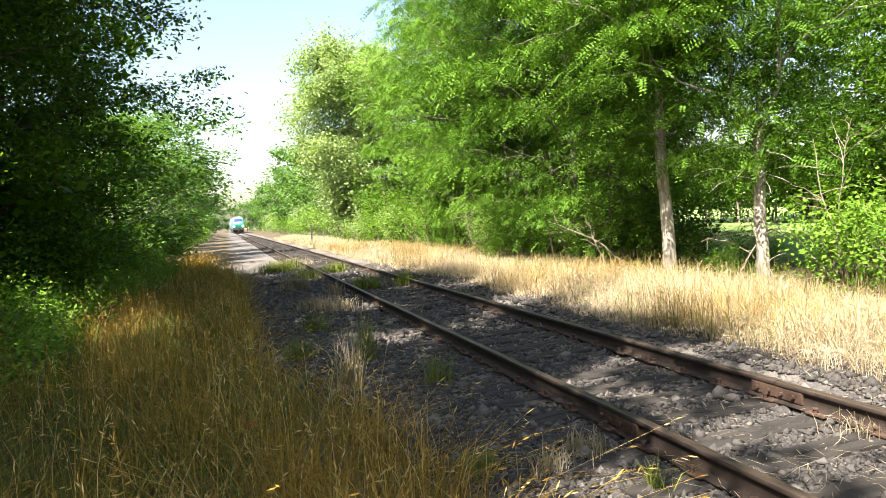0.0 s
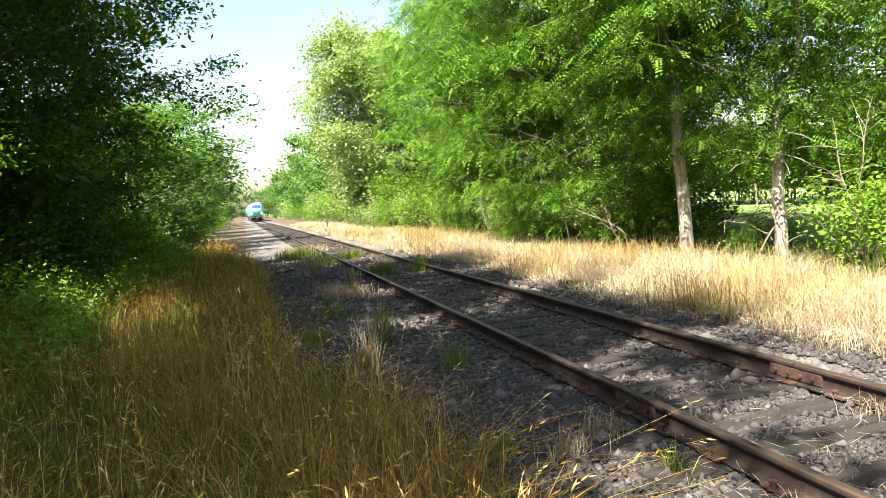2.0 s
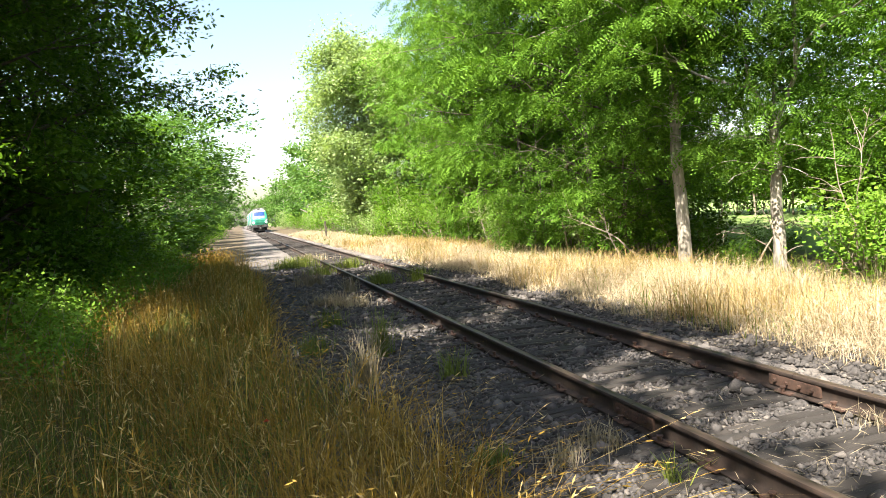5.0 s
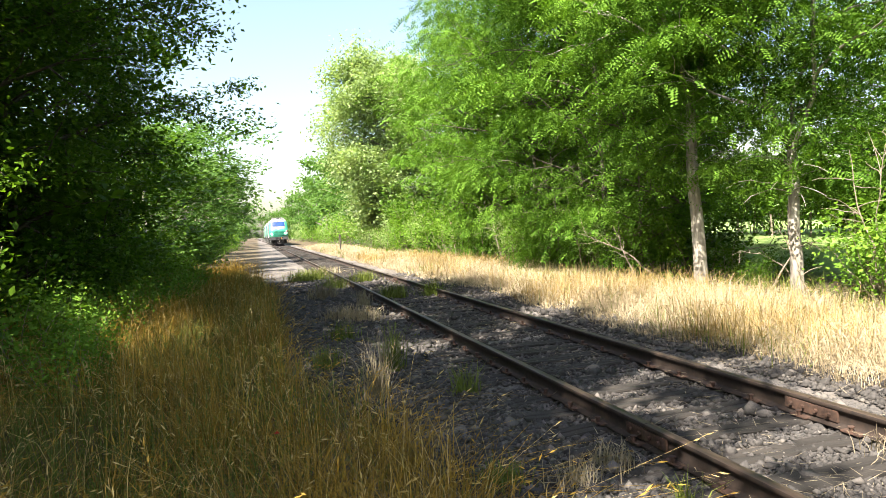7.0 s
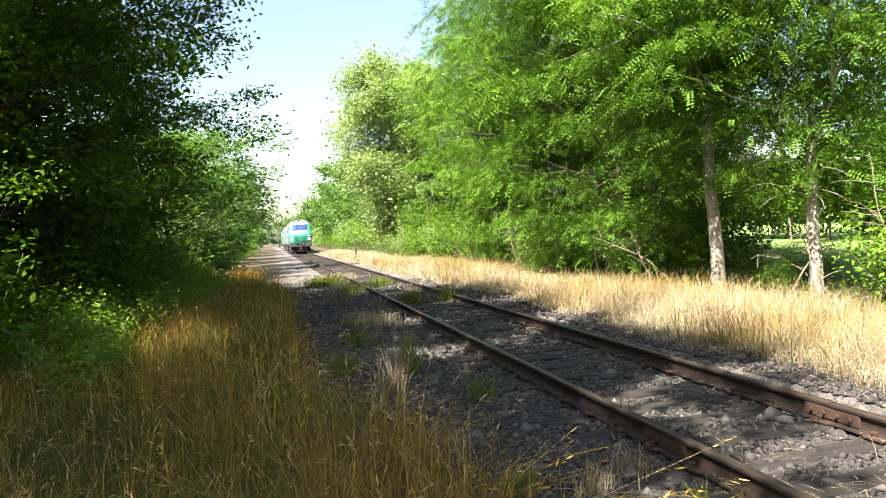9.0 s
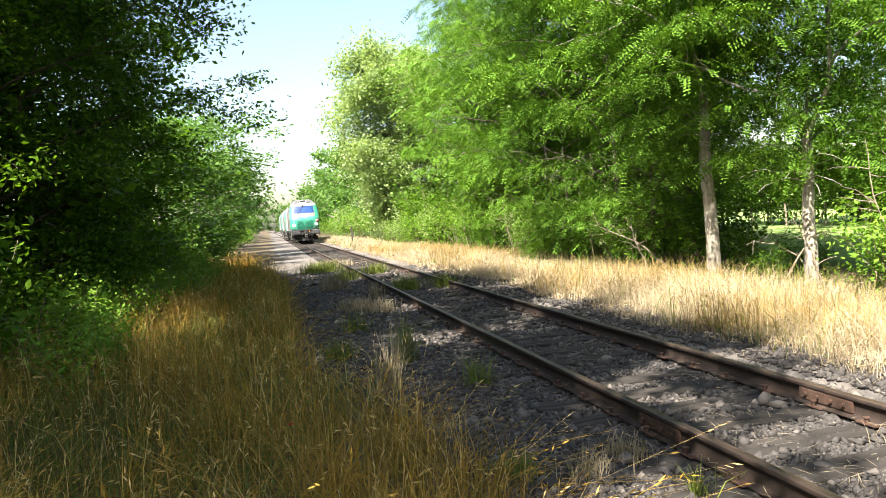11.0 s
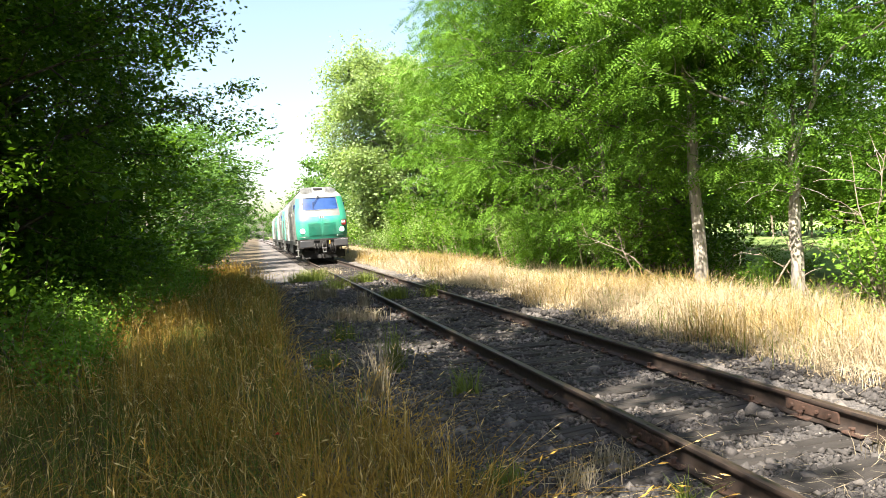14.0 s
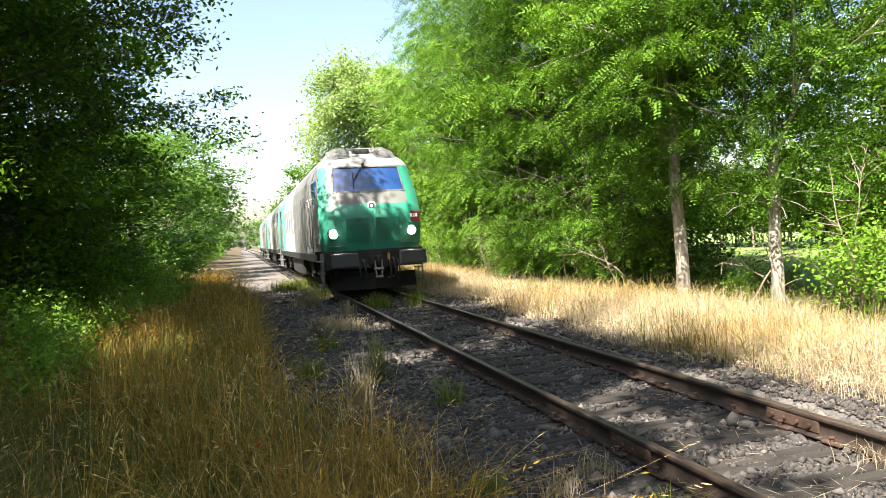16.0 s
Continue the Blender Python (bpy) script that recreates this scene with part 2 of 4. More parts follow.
def forked_tree(rng, height, trunk_r, fork, leaders, limbs, radius, crown_lo, twigs=5):
    """A short bole that splits into steep leaders, which carry the limbs."""
    foot = bent_line(rng, np.array([0, 0, -0.1]), np.array([0.05, 0.0, fork]), 8, 0.02)
    lines = [(foot, np.linspace(trunk_r * 1.25, trunk_r * 0.85, 8))]
    stems, tips = [], []
    for k in range(leaders):
        az = k * 6.283 / leaders + rng.normal(0, 0.25)
        out = rng.uniform(0.10, 0.2) * height
        top = foot[-1] + np.array([math.cos(az) * out, math.sin(az) * out, (height - fork) * rng.uniform(0.85, 1.0)])
        ln = bent_line(rng, foot[-1], top, 10, 0.12, 0.0)
        ln[1:-1, :2] += 0.12 * out * np.array([math.cos(az), math.sin(az)])
        stems.append(ln)
        lines.append((ln, np.linspace(trunk_r * 0.5, 0.012, 10)))
        for q in range(1, 10):
            tips += [ln[q] + rng.normal(0, 0.5, 3) for _ in range(5)]
    for i in range(16):
        # weak drooping shoots on the bole
        b = foot[-1] * rng.uniform(0.62, 1.0) + np.array([0, 0, 0.0])
        az = i * 0.9 + rng.normal(0, 0.3)
        e = b + np.array([math.cos(az), math.sin(az), rng.uniform(-0.15, 0.3)]) * rng.uniform(0.7, 1.5)
        sh = bent_line(rng, b, e, 6, 0.03, 0.15)
        lines.append((sh, np.linspace(0.018, 0.005, 6)))
        if e[2] > crown_lo - 0.6:
            tips += [sh[3], sh[4], sh[5], sh[5] + rng.normal(0, 0.2, 3)]
    for i in range(limbs):
        st = stems[i % leaders]
        f = 0.06 + 0.92 * (i + rng.random()) / limbs
        b = np.array([np.interp(f, np.linspace(0, 1, 10), st[:, q]) for q in range(3)])
        az = i * 2.4 + rng.normal(0, 0.4)
        reach = radius * (0.55 + 0.45 * math.sin(math.pi * (0.25 + 0.7 * f))) * rng.uniform(0.7, 1.1)
        e = b + np.array([math.cos(az) * reach, math.sin(az) * reach, reach * rng.uniform(0.0, 0.45)])
        e[2] = max(e[2], crown_lo)
        limb = bent_line(rng, b, e, 8, 0.06 * reach / 3, 0.12 * reach * rng.random())
        r0 = trunk_r * 0.34 * (1 - f) + 0.012
        lines.append((limb, np.linspace(r0, 0.005, 8)))
        for k in range(twigs):
            u = rng.uniform(0.35, 1.0)
            c = np.array([np.interp(u, np.linspace(0, 1, 8), limb[:, q]) for q in range(3)])
            d = c + (unit(e - b) * rng.uniform(0.2, 0.8) + rng.normal(0, 0.5, 3) * np.array([1, 1, 0.5])) * reach * 0.32
            tw = bent_line(rng, c, d, 5, 0.03)
            lines.append((tw, np.linspace(0.4 * r0 * (1 - u) + 0.010, 0.004, 5)))
            if d[2] > crown_lo - 0.3:
                tips += [tw[3], tw[4]]
        tips += [limb[6], limb[7]]
    return lines, np.array(tips)


def leaves_at(rng, tips, per, spread, length, flat=0.6, droop=0.3, wide=0.55):
    n = len(tips) * per
    size = rng.uniform(0.6, 1.3, len(tips)).repeat(per)[:, None]
    c = tips.repeat(per, 0) + np.clip(rng.normal(0, 1, (n, 3)), -1.9, 1.9) * np.array([spread, spread, spread * flat]) * size
    c[:, 2] = np.maximum(c[:, 2], 0.05)
    ax = unit(rng.normal(0, 1, (n, 3)) * np.array([1, 1, 0.5]) - np.array([0, 0, droop]))
    nm = unit(rng.normal(0, 0.55, (n, 3)) + np.array([0, 0, 1]))
    L = length * rng.uniform(0.6, 1.35, n)
    return leaf_quads(c, ax, nm, L, L * wide)


def fronds_at(rng, tips, per, spread, length, pairs=5):
    """Feathery compound leaves in flat, drooping sprays."""
    n = len(tips) * per
    size = rng.uniform(0.65, 1.5, len(tips)).repeat(per)
    out = np.clip(rng.normal(0, 1, (n, 2)), -1.8, 1.8)
    rad = np.linalg.norm(out, axis=1)
    c = tips.repeat(per, 0) + np.concatenate([out * (spread * size)[:, None], (rng.normal(0, 0.085, n) - 0.16 * rad ** 2 * spread * size)[:, None]], 1)
    c[:, 2] = np.maximum(c[:, 2], 0.2)
    ax = unit(np.concatenate([out / (rad[:, None] + 1e-6) + rng.normal(0, 0.6, (n, 2)), rng.normal(-0.55, 0.35, (n, 1))], 1))
    up = unit(rng.normal(0, 0.65, (n, 3)) + np.array([0, 0, 1]))
    side = unit(np.cross(ax, up))
    L = length * rng.uniform(0.7, 1.3, n)
    Vs = []
    for k in range(pairs):
        s = (k + 0.7) / (pairs + 0.3)
        at = c + ax * (L * s)[:, None] - np.array([0, 0, 1]) * (L * 0.25 * s * s)[:, None]
        for sg in (-1, 1):
            d = unit(side * sg + ax * 0.35 + rng.normal(0, 0.12, (n, 3)))
            Vs.append(leaf_quads(at, d, up, L * 1.15 / pairs, L * 0.56 / pairs)[0])
    Vs.append(leaf_quads(c + ax * (L * 0.95)[:, None], ax, up, L * 1.05 / pairs, L * 0.55 / pairs)[0])
    V = np.concatenate(Vs)
    return V, np.arange(len(V), dtype=np.int32).reshape(-1, 4)


def wood_mesh(name, lines, mat, sides):
    """The trunk with many sides, limbs and twigs with few."""
    V, F = tubes(lines[:1], sides + 4)
    if len(lines) > 1:
        v, f = tubes(lines[1:], 3 if len(lines) > 60 else sides)
        V, F = np.concatenate([V, v]), np.concatenate([F, f + len(V)])
    return mesh_np(name, V, F, mat)


def plant(name, at, lines, VF, leaf, label, category, group="", bark=BARK, turn=0, crown="crown", wood="trunk", sides=6):
    """One tree or shrub: an empty at its foot with its wood and its crown."""
    ob = new(name)
    ob.matrix_basis = pose(*at, 0, 0, turn)
    tagged(ob, label, category, group)
    if lines:
        part_mesh(wood, wood_mesh(wood, lines, bark, sides), ob)
        ob.children[0].data.shade_smooth()
    part_mesh(crown, mesh_np(crown, *VF, leaf), ob)
    return ob


# ---- ground ----
def ground():
    xs = np.concatenate([np.linspace(-900, -12, 24), np.linspace(-11.6, 13, 90), np.linspace(14, 900, 30)])
    ys = np.concatenate([np.linspace(-300, -8, 16), np.linspace(-7.7, 40, 190), np.linspace(41, 120, 80), np.linspace(125, 1500, 40)])
    X, Y = np.meshgrid(xs, ys, indexing="ij")
    Z = np.zeros_like(X)
    for i in range(X.shape[0]):
        for j in range(X.shape[1]):
            x, y = X[i, j], Y[i, j]
            if -12 < x < 14 and -8 < y < 121:
                Z[i, j] = 0.05 * noise.noise((x * 0.5, y * 0.5, 0)) + 0.02 * noise.noise((x * 2.3, y * 2.3, 3))
                if 2.1 < x < 4.9:
                    Z[i, j] = Z[i, j] * 0.35 - 0.035
    # a slight ditch beyond the verge and a bank under the hedge
    Z -= 0.30 * np.exp(-((X - 8.4) / 1.2) ** 2) * 0.5
    Z += 0.25 * np.exp(-((X + 4.8) / 1.6) ** 2)
    n, k = X.shape
    i, j = np.meshgrid(np.arange(n - 1), np.arange(k - 1), indexing="ij")
    a = i * k + j
    F = np.stack([a, a + k, a + k + 1, a + 1], -1).reshape(-1, 4)
    me = mesh_np("ground", np.stack([X, Y, Z], -1).reshape(-1, 3), F, GROUND)
    me.shade_smooth()
    tagged(new("ground", me), "grey ballast, dry soil and green meadow ground", "ground", kind="structure")


ground()

TRACK_X = 3.49
GAUGE = 1.507
RAIL_Z = 0.17


def track_x(y):
    """The track's centre line: straight, then a very slight bend."""
    return TRACK_X - 2.8e-5 * max(y - 20.0, 0.0) ** 2

# ---- trees ----
def trees():
    rng = np.random.default_rng(5)
    # tall locusts beyond the dry verge
    kinds = []
    for k, (lo, rad) in enumerate(((2.7, 3.3), (2.0, 4.4), (1.6, 4.4))):
        lines, tips = skeleton_tree(rng, 14.0, 0.11, lo, rad, 32, (rng.normal(0, 0.4), rng.normal(0, 0.4)), twigs=5)
        score = np.linalg.norm(tips[:, :2], axis=1) + 0.25 * tips[:, 2] + rng.normal(0, 0.9, len(tips))
        pick = tips[np.argsort(-score)[:len(tips) * 2 // 3]]
        pick = (tips if k == 0 else pick)
        pick = pick[rng.permutation(len(pick))[:120 if k == 0 else 105]]
        kinds.append((lines, fronds_at(rng, pick, 60, 0.50, 0.36, 6) if k == 0 else fronds_at(rng, pick, 54, 0.62, 0.44, 5)))
    spots = [(11.3, 17.0, 1), (10.6, 20.0, 2), (12.0, 23.5, 1), (11.2, 27.0, 2), (12.2, 31.0, 1), (12.4, 36.0, 2), (12.8, 7.6, 0), (13.5, 42.0, 1)]
    # the two nearest fork low down
    for x, y, h, rad, fork, tr, lo, turn in ((10.0, 11.43, 13.0, 3.0, 2.75, 0.105, 2.7, 20), (9.27, 13.43, 14.5, 3.3, 4.0, 0.125, 2.3, 75)):
        lines, tips = forked_tree(rng, h, tr, fork, 3, 30, rad, lo)
        pick = np.concatenate([tips[:135], tips[135:][rng.permutation(len(tips) - 135)[:140]]])
        plant("locust_tree", (x, y, 0), lines, fronds_at(rng, pick, 58, 0.48, 0.36, 6), LEAF_LOCUST, "locust tree with a pale bole that forks low", "tree", "locust trees beyond the verge", turn=turn)
    made = {}
    for n, (x, y, k) in enumerate(spots):
        if k not in made:
            made[k] = plant("locust_tree", (x, y, 0), *kinds[k], LEAF_LOCUST, "tall locust tree with feathery bright green leaves and pale bark", "tree", "locust trees beyond the verge", BARK_DARK, n * 77)
        else:
            copy_thing(made[k], pose(x, y, 0, 0, 0, n * 77))
    # young locusts with foliage down to the grass
    lines, tips = skeleton_tree(rng, 5.6, 0.05, 0.7, 1.9, 22, (0.2, 0.1), twigs=4)
    vf = fronds_at(rng, tips[rng.permutation(len(tips))[:80]], 46, 0.42, 0.34, 5)
    young = None
    for n, (x, y, sc) in enumerate([(9.7, 16.6, 0.9), (9.6, 21.5, 1.0), (10.4, 30.0, 1.0)]):
        if young is None:
            young = plant("young_locust", (x, y, 0), lines, vf, LEAF_LOCUST, "young locust tree with bright feathery leaves down to the grass", "tree", "young locusts at the back of the verge", BARK_DARK)
        else:
            copy_thing(young, pose(x, y, 0, 0, 0, n * 83)).scale = (sc, sc, sc)
    # dark broadleaf trees over the path and behind the locusts
    kinds = []
    for per, size in ((96, 0.098), (27, 0.22)):
        lines, tips = skeleton_tree(rng, 10.0, 0.15, 0.9, 4.3, 30, (0.3, 0), twigs=6)
        pick = tips[rng.permutation(len(tips))[:720 if size < 0.15 else 500]]
        kinds.append((lines, leaves_at(rng, pick, per, 0.31, size, 0.5)))
    made = {}
    near = [(-5.0, 14.0, 0), (-5.4, 18.0, 0), (-7.0, 11.6, 0), (-7.0, 15.0, 0), (-7.2, 19.8, 1), (-9.8, 19.0, 1), (-7.4, 16.0, 1),
            (-10.2, 15.0, 1), (-10.8, 2.0, 1), (-6.4, 22.5, 1), (-6.6, 27.0, 1)]
    behind = [(23.0, 15.5, 1), (22.0, 33.0, 1), (19.0, 36.0, 1), (22.5, 9.5, 1), (24.0, 13.5, 1), (17.0, 31.0, 1), (25.5, 17.5, 1), (26.5, 11.5, 1), (26.0, 23.0, 1), (28.5, 28.0, 1), (14.2, 25.5, 1), (14.8, 30.5, 1), (15.0, 37.0, 1), (15.5, 44.0, 1)]
    for n, (x, y, k) in enumerate(near + behind):
        if k not in made:
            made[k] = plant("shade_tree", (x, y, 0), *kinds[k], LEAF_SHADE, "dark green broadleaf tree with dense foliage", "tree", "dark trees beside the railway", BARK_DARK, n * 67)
        else:
            copy_thing(made[k], pose(x, y, 0, 0, 0, n * 67)).scale = (1.08, 1.08, ((1.12 if y > 10 else 0.85) if y < 20 else 0.58) if x < 0 else 1)
    # unseen tall trees, added so that their high crowns shade the path
    lines, tips = skeleton_tree(rng, 15.5, 0.22, 8.5, 3.7, 28, (0.6, 0), twigs=6)
    vf = leaves_at(rng, tips[rng.permutation(len(tips))[:560]], 32, 0.38, 0.26, 0.5)
    tall = None
    for n, (x, y, s) in enumerate([(-7.5, -8.5, 1.0), (-10.4, 1.0, 0.8), (-7.9, -2.8, 0.62), (-4.0, 0.3, 0.58), (-4.8, 3.0, 0.7), (-4.7, 7.2, 0.68), (-4.5, 11.2, 0.8)]):
        if tall is None:
            tall = plant("tall_shade_tree", (x, y, 0), lines, vf, LEAF_SHADE, "unseen tall dark green broadleaf tree added to shade the path", "tree", "dark trees beside the railway", BARK_DARK, 15)
        else:
            copy_thing(tall, pose(x, y, 0, 0, 0, -30 + 25 * (n % 4))).scale = (s, s, 1)
    # lit trees farther along the path
    groups = []
    for per, size in ((22, 0.24), (12, 0.42)):
        lines, tips = skeleton_tree(rng, 10.0, 0.17, 0.5, 3.8, 22, twigs=5 if per > 15 else 2)
        groups.append((lines, leaves_at(rng, tips, per if per > 15 else 20, 0.45 if per > 15 else 0.6, size, 0.6)))
    made = {}
    spots = [(-4.6, 50), (-5.0, 36), (-4.6, 43), (-5.2, 63), (-5.2, 76), (-5.4, 97), (-5.6, 116), (-5.6, 134), (-6.2, 155), (-7.0, 178), (-7.5, 205),
             (11.8, 74), (11.5, 88), (12, 102), (11, 114), (11.5, 130), (11.5, 155), (11, 190), (10.5, 215), (-4.0, 262), (2, 270), (7, 265), (12, 268), (11, -4), (12, -11), (10.5, -18), (3, -26), (-5, -24), (-7, -15), (12.5, -28), (15, 1.5), (17, 41), (16.5, 49), (17.5, 58)]
    for n, (x, y) in enumerate(spots):
        s = 0.9 + 0.3 * ((n * 7) % 5) / 4
        tall = 1.25 if 100 < y < 135 and x > 0 else (0.72 if 30 < y < 47 and x < 0 else (0.88 if x < 0 else 1.0))
        k = 0 if 0 < y < 80 and x < 13 else 1
        if k not in made:
            made[k] = plant("hedgerow_tree", (x, y, 0), *groups[k], LEAF_FAR, "sunlit green hedgerow tree along the railway", "tree", "trees along the railway")
        else:
            copy_thing(made[k], pose(x, y, 0, 0, 0, n * 71)).scale = (s, s, s * tall)
    # the pale tree
    lines, tips = skeleton_tree(rng, 16.8, 0.3, 2.5, 4.9, 36, twigs=6)
    plant("pale_tree", (11.4, 60, 0), lines, leaves_at(rng, tips, 95, 0.85, 0.27, 0.7), LEAF_PALE, "tall pale grey-green tree with a rounded crown", "tree")
    # the wood beyond the meadow
    n = 12000
    c = np.stack([rng.uniform(44, 58, n), rng.uniform(-30, 260, n), 9.5 * rng.random(n) ** 0.8], 1)
    c = c[c[:, 2] < 6.5 + 3.5 * np.array([noise.noise((y * 0.13, 0, 5)) for y in c[:, 1]])]
    V, F = leaves_at(rng, c, 4, 0.5, 0.9, 0.8)
    tagged(new("far_wood", mesh_np("far_wood", V, F, LEAF_SHADE)), "dark green wood at the far side of the meadow", "wood", kind="stuff")


trees()


def bushes():
    rng = np.random.default_rng(8)
    kinds = []
    # lit and shaded brambles: the difference in light is put into leaf colour
    for mat, size, per, label in ((LEAF_BUSH, 0.12, 15, "sunlit bramble and hawthorn bush with small light green leaves"), (LEAF_SHADE, 0.14, 15, "bramble bush under the trees with shade put into its dark green leaves"), (LEAF_PALE, 0.12, 15, "pale grey-green shrub at the back of the verge")):
        lines, tips = [], []
        for s in range(11):
            az, r = rng.uniform(0, 6.28), rng.uniform(0.2, 1.0)
            b = np.array([math.cos(az) * 0.2, math.sin(az) * 0.2, -0.05])
            e = np.array([math.cos(az) * r * 1.1, math.sin(az) * r * 1.1, rng.uniform(0.9, 2.1)])
            st = bent_line(rng, b, e, 7, 0.05, 0.15)
            lines.append((st, np.linspace(0.016, 0.004, 7)))
            tips += [st[2], st[3], st[4], st[5], st[6], st[6] + rng.normal(0, 0.2, 3), st[4] + rng.normal(0, 0.3, 3), st[2] + rng.normal(0, 0.3, 3)]
        kinds.append((lines, leaves_at(rng, np.array(tips), per, 0.24, size, 0.8, 0.1), mat, label))
    made = {}

    def put(k, x, y, s, sz=None):
        if k not in made:
            lines, vf, mat, label = kinds[k]
            made[k] = plant("bush", (x, y, 0), lines, vf, mat, label, "bush", "bushes along the railway", TWIG, 0, "foliage", "stem", 3)
            made[k].scale = (s, s, sz or s)
        else:
            copy_thing(made[k], pose(x, y, 0, 0, 0, rng.uniform(0, 360))).scale = (s, s, sz or s)
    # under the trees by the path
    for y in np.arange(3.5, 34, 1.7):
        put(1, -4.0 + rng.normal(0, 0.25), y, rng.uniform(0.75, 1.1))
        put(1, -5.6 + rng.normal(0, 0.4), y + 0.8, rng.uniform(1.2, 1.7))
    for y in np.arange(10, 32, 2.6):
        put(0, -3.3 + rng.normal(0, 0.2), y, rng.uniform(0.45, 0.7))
    for y in np.arange(36, 110, 6.5):
        put(0, -3.6 + rng.normal(0, 0.4), y, rng.uniform(0.9, 1.6))
    # low lit brambles at the foot of the hedge
    for y in np.arange(8.3, 24, 0.9):
        put(0, -2.75 + 0.03 * y + rng.normal(0, 0.22), y, rng.uniform(0.35, 0.62))
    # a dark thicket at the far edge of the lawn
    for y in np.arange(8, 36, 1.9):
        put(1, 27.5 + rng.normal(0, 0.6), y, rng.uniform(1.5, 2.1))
    # at the back of the verge
    for n, y in enumerate(np.arange(17.0, 62, 2.1)):
        put((0, 2, 0, 1)[n % 4], 9.9 + rng.normal(0, 0.4), y, rng.uniform(0.8, 1.25))
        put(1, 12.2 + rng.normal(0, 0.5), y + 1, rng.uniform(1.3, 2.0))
    for y in np.arange(60, 180, 6.0):
        put(2 if rng.random() < 0.4 else 0, 9.8 + rng.normal(0, 0.4), y, rng.uniform(1.2, 2.2))
    for x, y, s in ((9.9, 9.3, 0.8), (9.7, 7.7, 0.75), (9.9, 6.6, 0.8), (9.6, 5.6, 0.8), (10.8, 10.3, 0.75), (10.6, 9.4, 0.85), (10.2, 8.0, 0.8), (11.6, 8.4, 1.05), (10.4, 6.8, 0.85), (12.2, 10.0, 0.9), (11.3, 6.2, 1.1)):
        put(0, x, y, s)
    for x, y, s in ((12.6, 12.4, 0.25), (10.3, 13.8, 0.45), (12.3, 13.8, 0.3), (10.3, 15.0, 0.85), (11.0, 12.9, 0.4), (11.2, 15.4, 0.9), (9.9, 12.4, 0.32)):
        put(1, x, y, s)


bushes()

# ---- railway track ----
def rail_profile():
    half = [(0.0, 0.172), (0.026, 0.171), (0.034, 0.165), (0.036, 0.140), (0.030, 0.132), (0.009, 0.122), (0.008, 0.040), (0.022, 0.026), (0.067, 0.014), (0.067, 0.002)]
    return half + [(-x, z) for x, z in reversed(half[1:])]


def rail_mesh(y0, y1, step, rng):
    prof = np.array(rail_profile())
    ys = np.arange(y0, y1 + 1e-6, step)
    ys[-1] = y1
    k = len(prof)
    V = np.zeros((len(ys), k, 3))
    V[:, :, 0] = prof[None, :, 0] + (rng.normal(0, 0.002, len(ys)) if step < 5 else np.zeros(len(ys)))[:, None]
    V[:, :, 0] += np.array([track_x(y) - TRACK_X for y in ys])[:, None]
    V[:, :, 1] = ys[:, None]
    V[:, :, 2] = prof[None, :, 1]
    i, j = np.meshgrid(np.arange(len(ys) - 1), np.arange(k), indexing="ij")
    a, b = i * k + j, i * k + (j + 1) % k
    me = mesh_np("rail", V.reshape(-1, 3), np.stack([a, b, b + k, a + k], -1).reshape(-1, 4), RAIL_SIDE)
    me.materials.append(RAIL_TOP)
    idx = np.zeros(len(me.polygons), dtype=np.int32)
    jj = j.reshape(-1)
    idx[(jj <= 1) | (jj >= k - 2)] = 1
    me.polygons.foreach_set("material_index", idx)
    return me


def box(bm, x0, x1, y0, y1, z0, z1, bevel=0.0):
    r = bmesh.ops.create_cube(bm, size=1, matrix=Matrix.Translation(((x0 + x1) / 2, (y0 + y1) / 2, (z0 + z1) / 2)) @ Matrix.Diagonal((x1 - x0, y1 - y0, z1 - z0, 1)))
    if bevel:
        es = list({e for v in r["verts"] for e in v.link_edges})
        bmesh.ops.bevel(bm, geom=es, offset=bevel, segments=2, affect="EDGES", profile=0.6)
    return r["verts"]


def cyl(bm, a, b, r, r2=None, seg=14):
    a, b = Vector(a), Vector(b)
    m = Matrix.Translation((a + b) / 2) @ (b - a).to_track_quat("Z", "Y").to_matrix().to_4x4()
    bmesh.ops.create_cone(bm, cap_ends=True, segments=seg, radius1=r, radius2=r if r2 is None else r2, depth=(b - a).length, matrix=m)


SLEEPERS = []


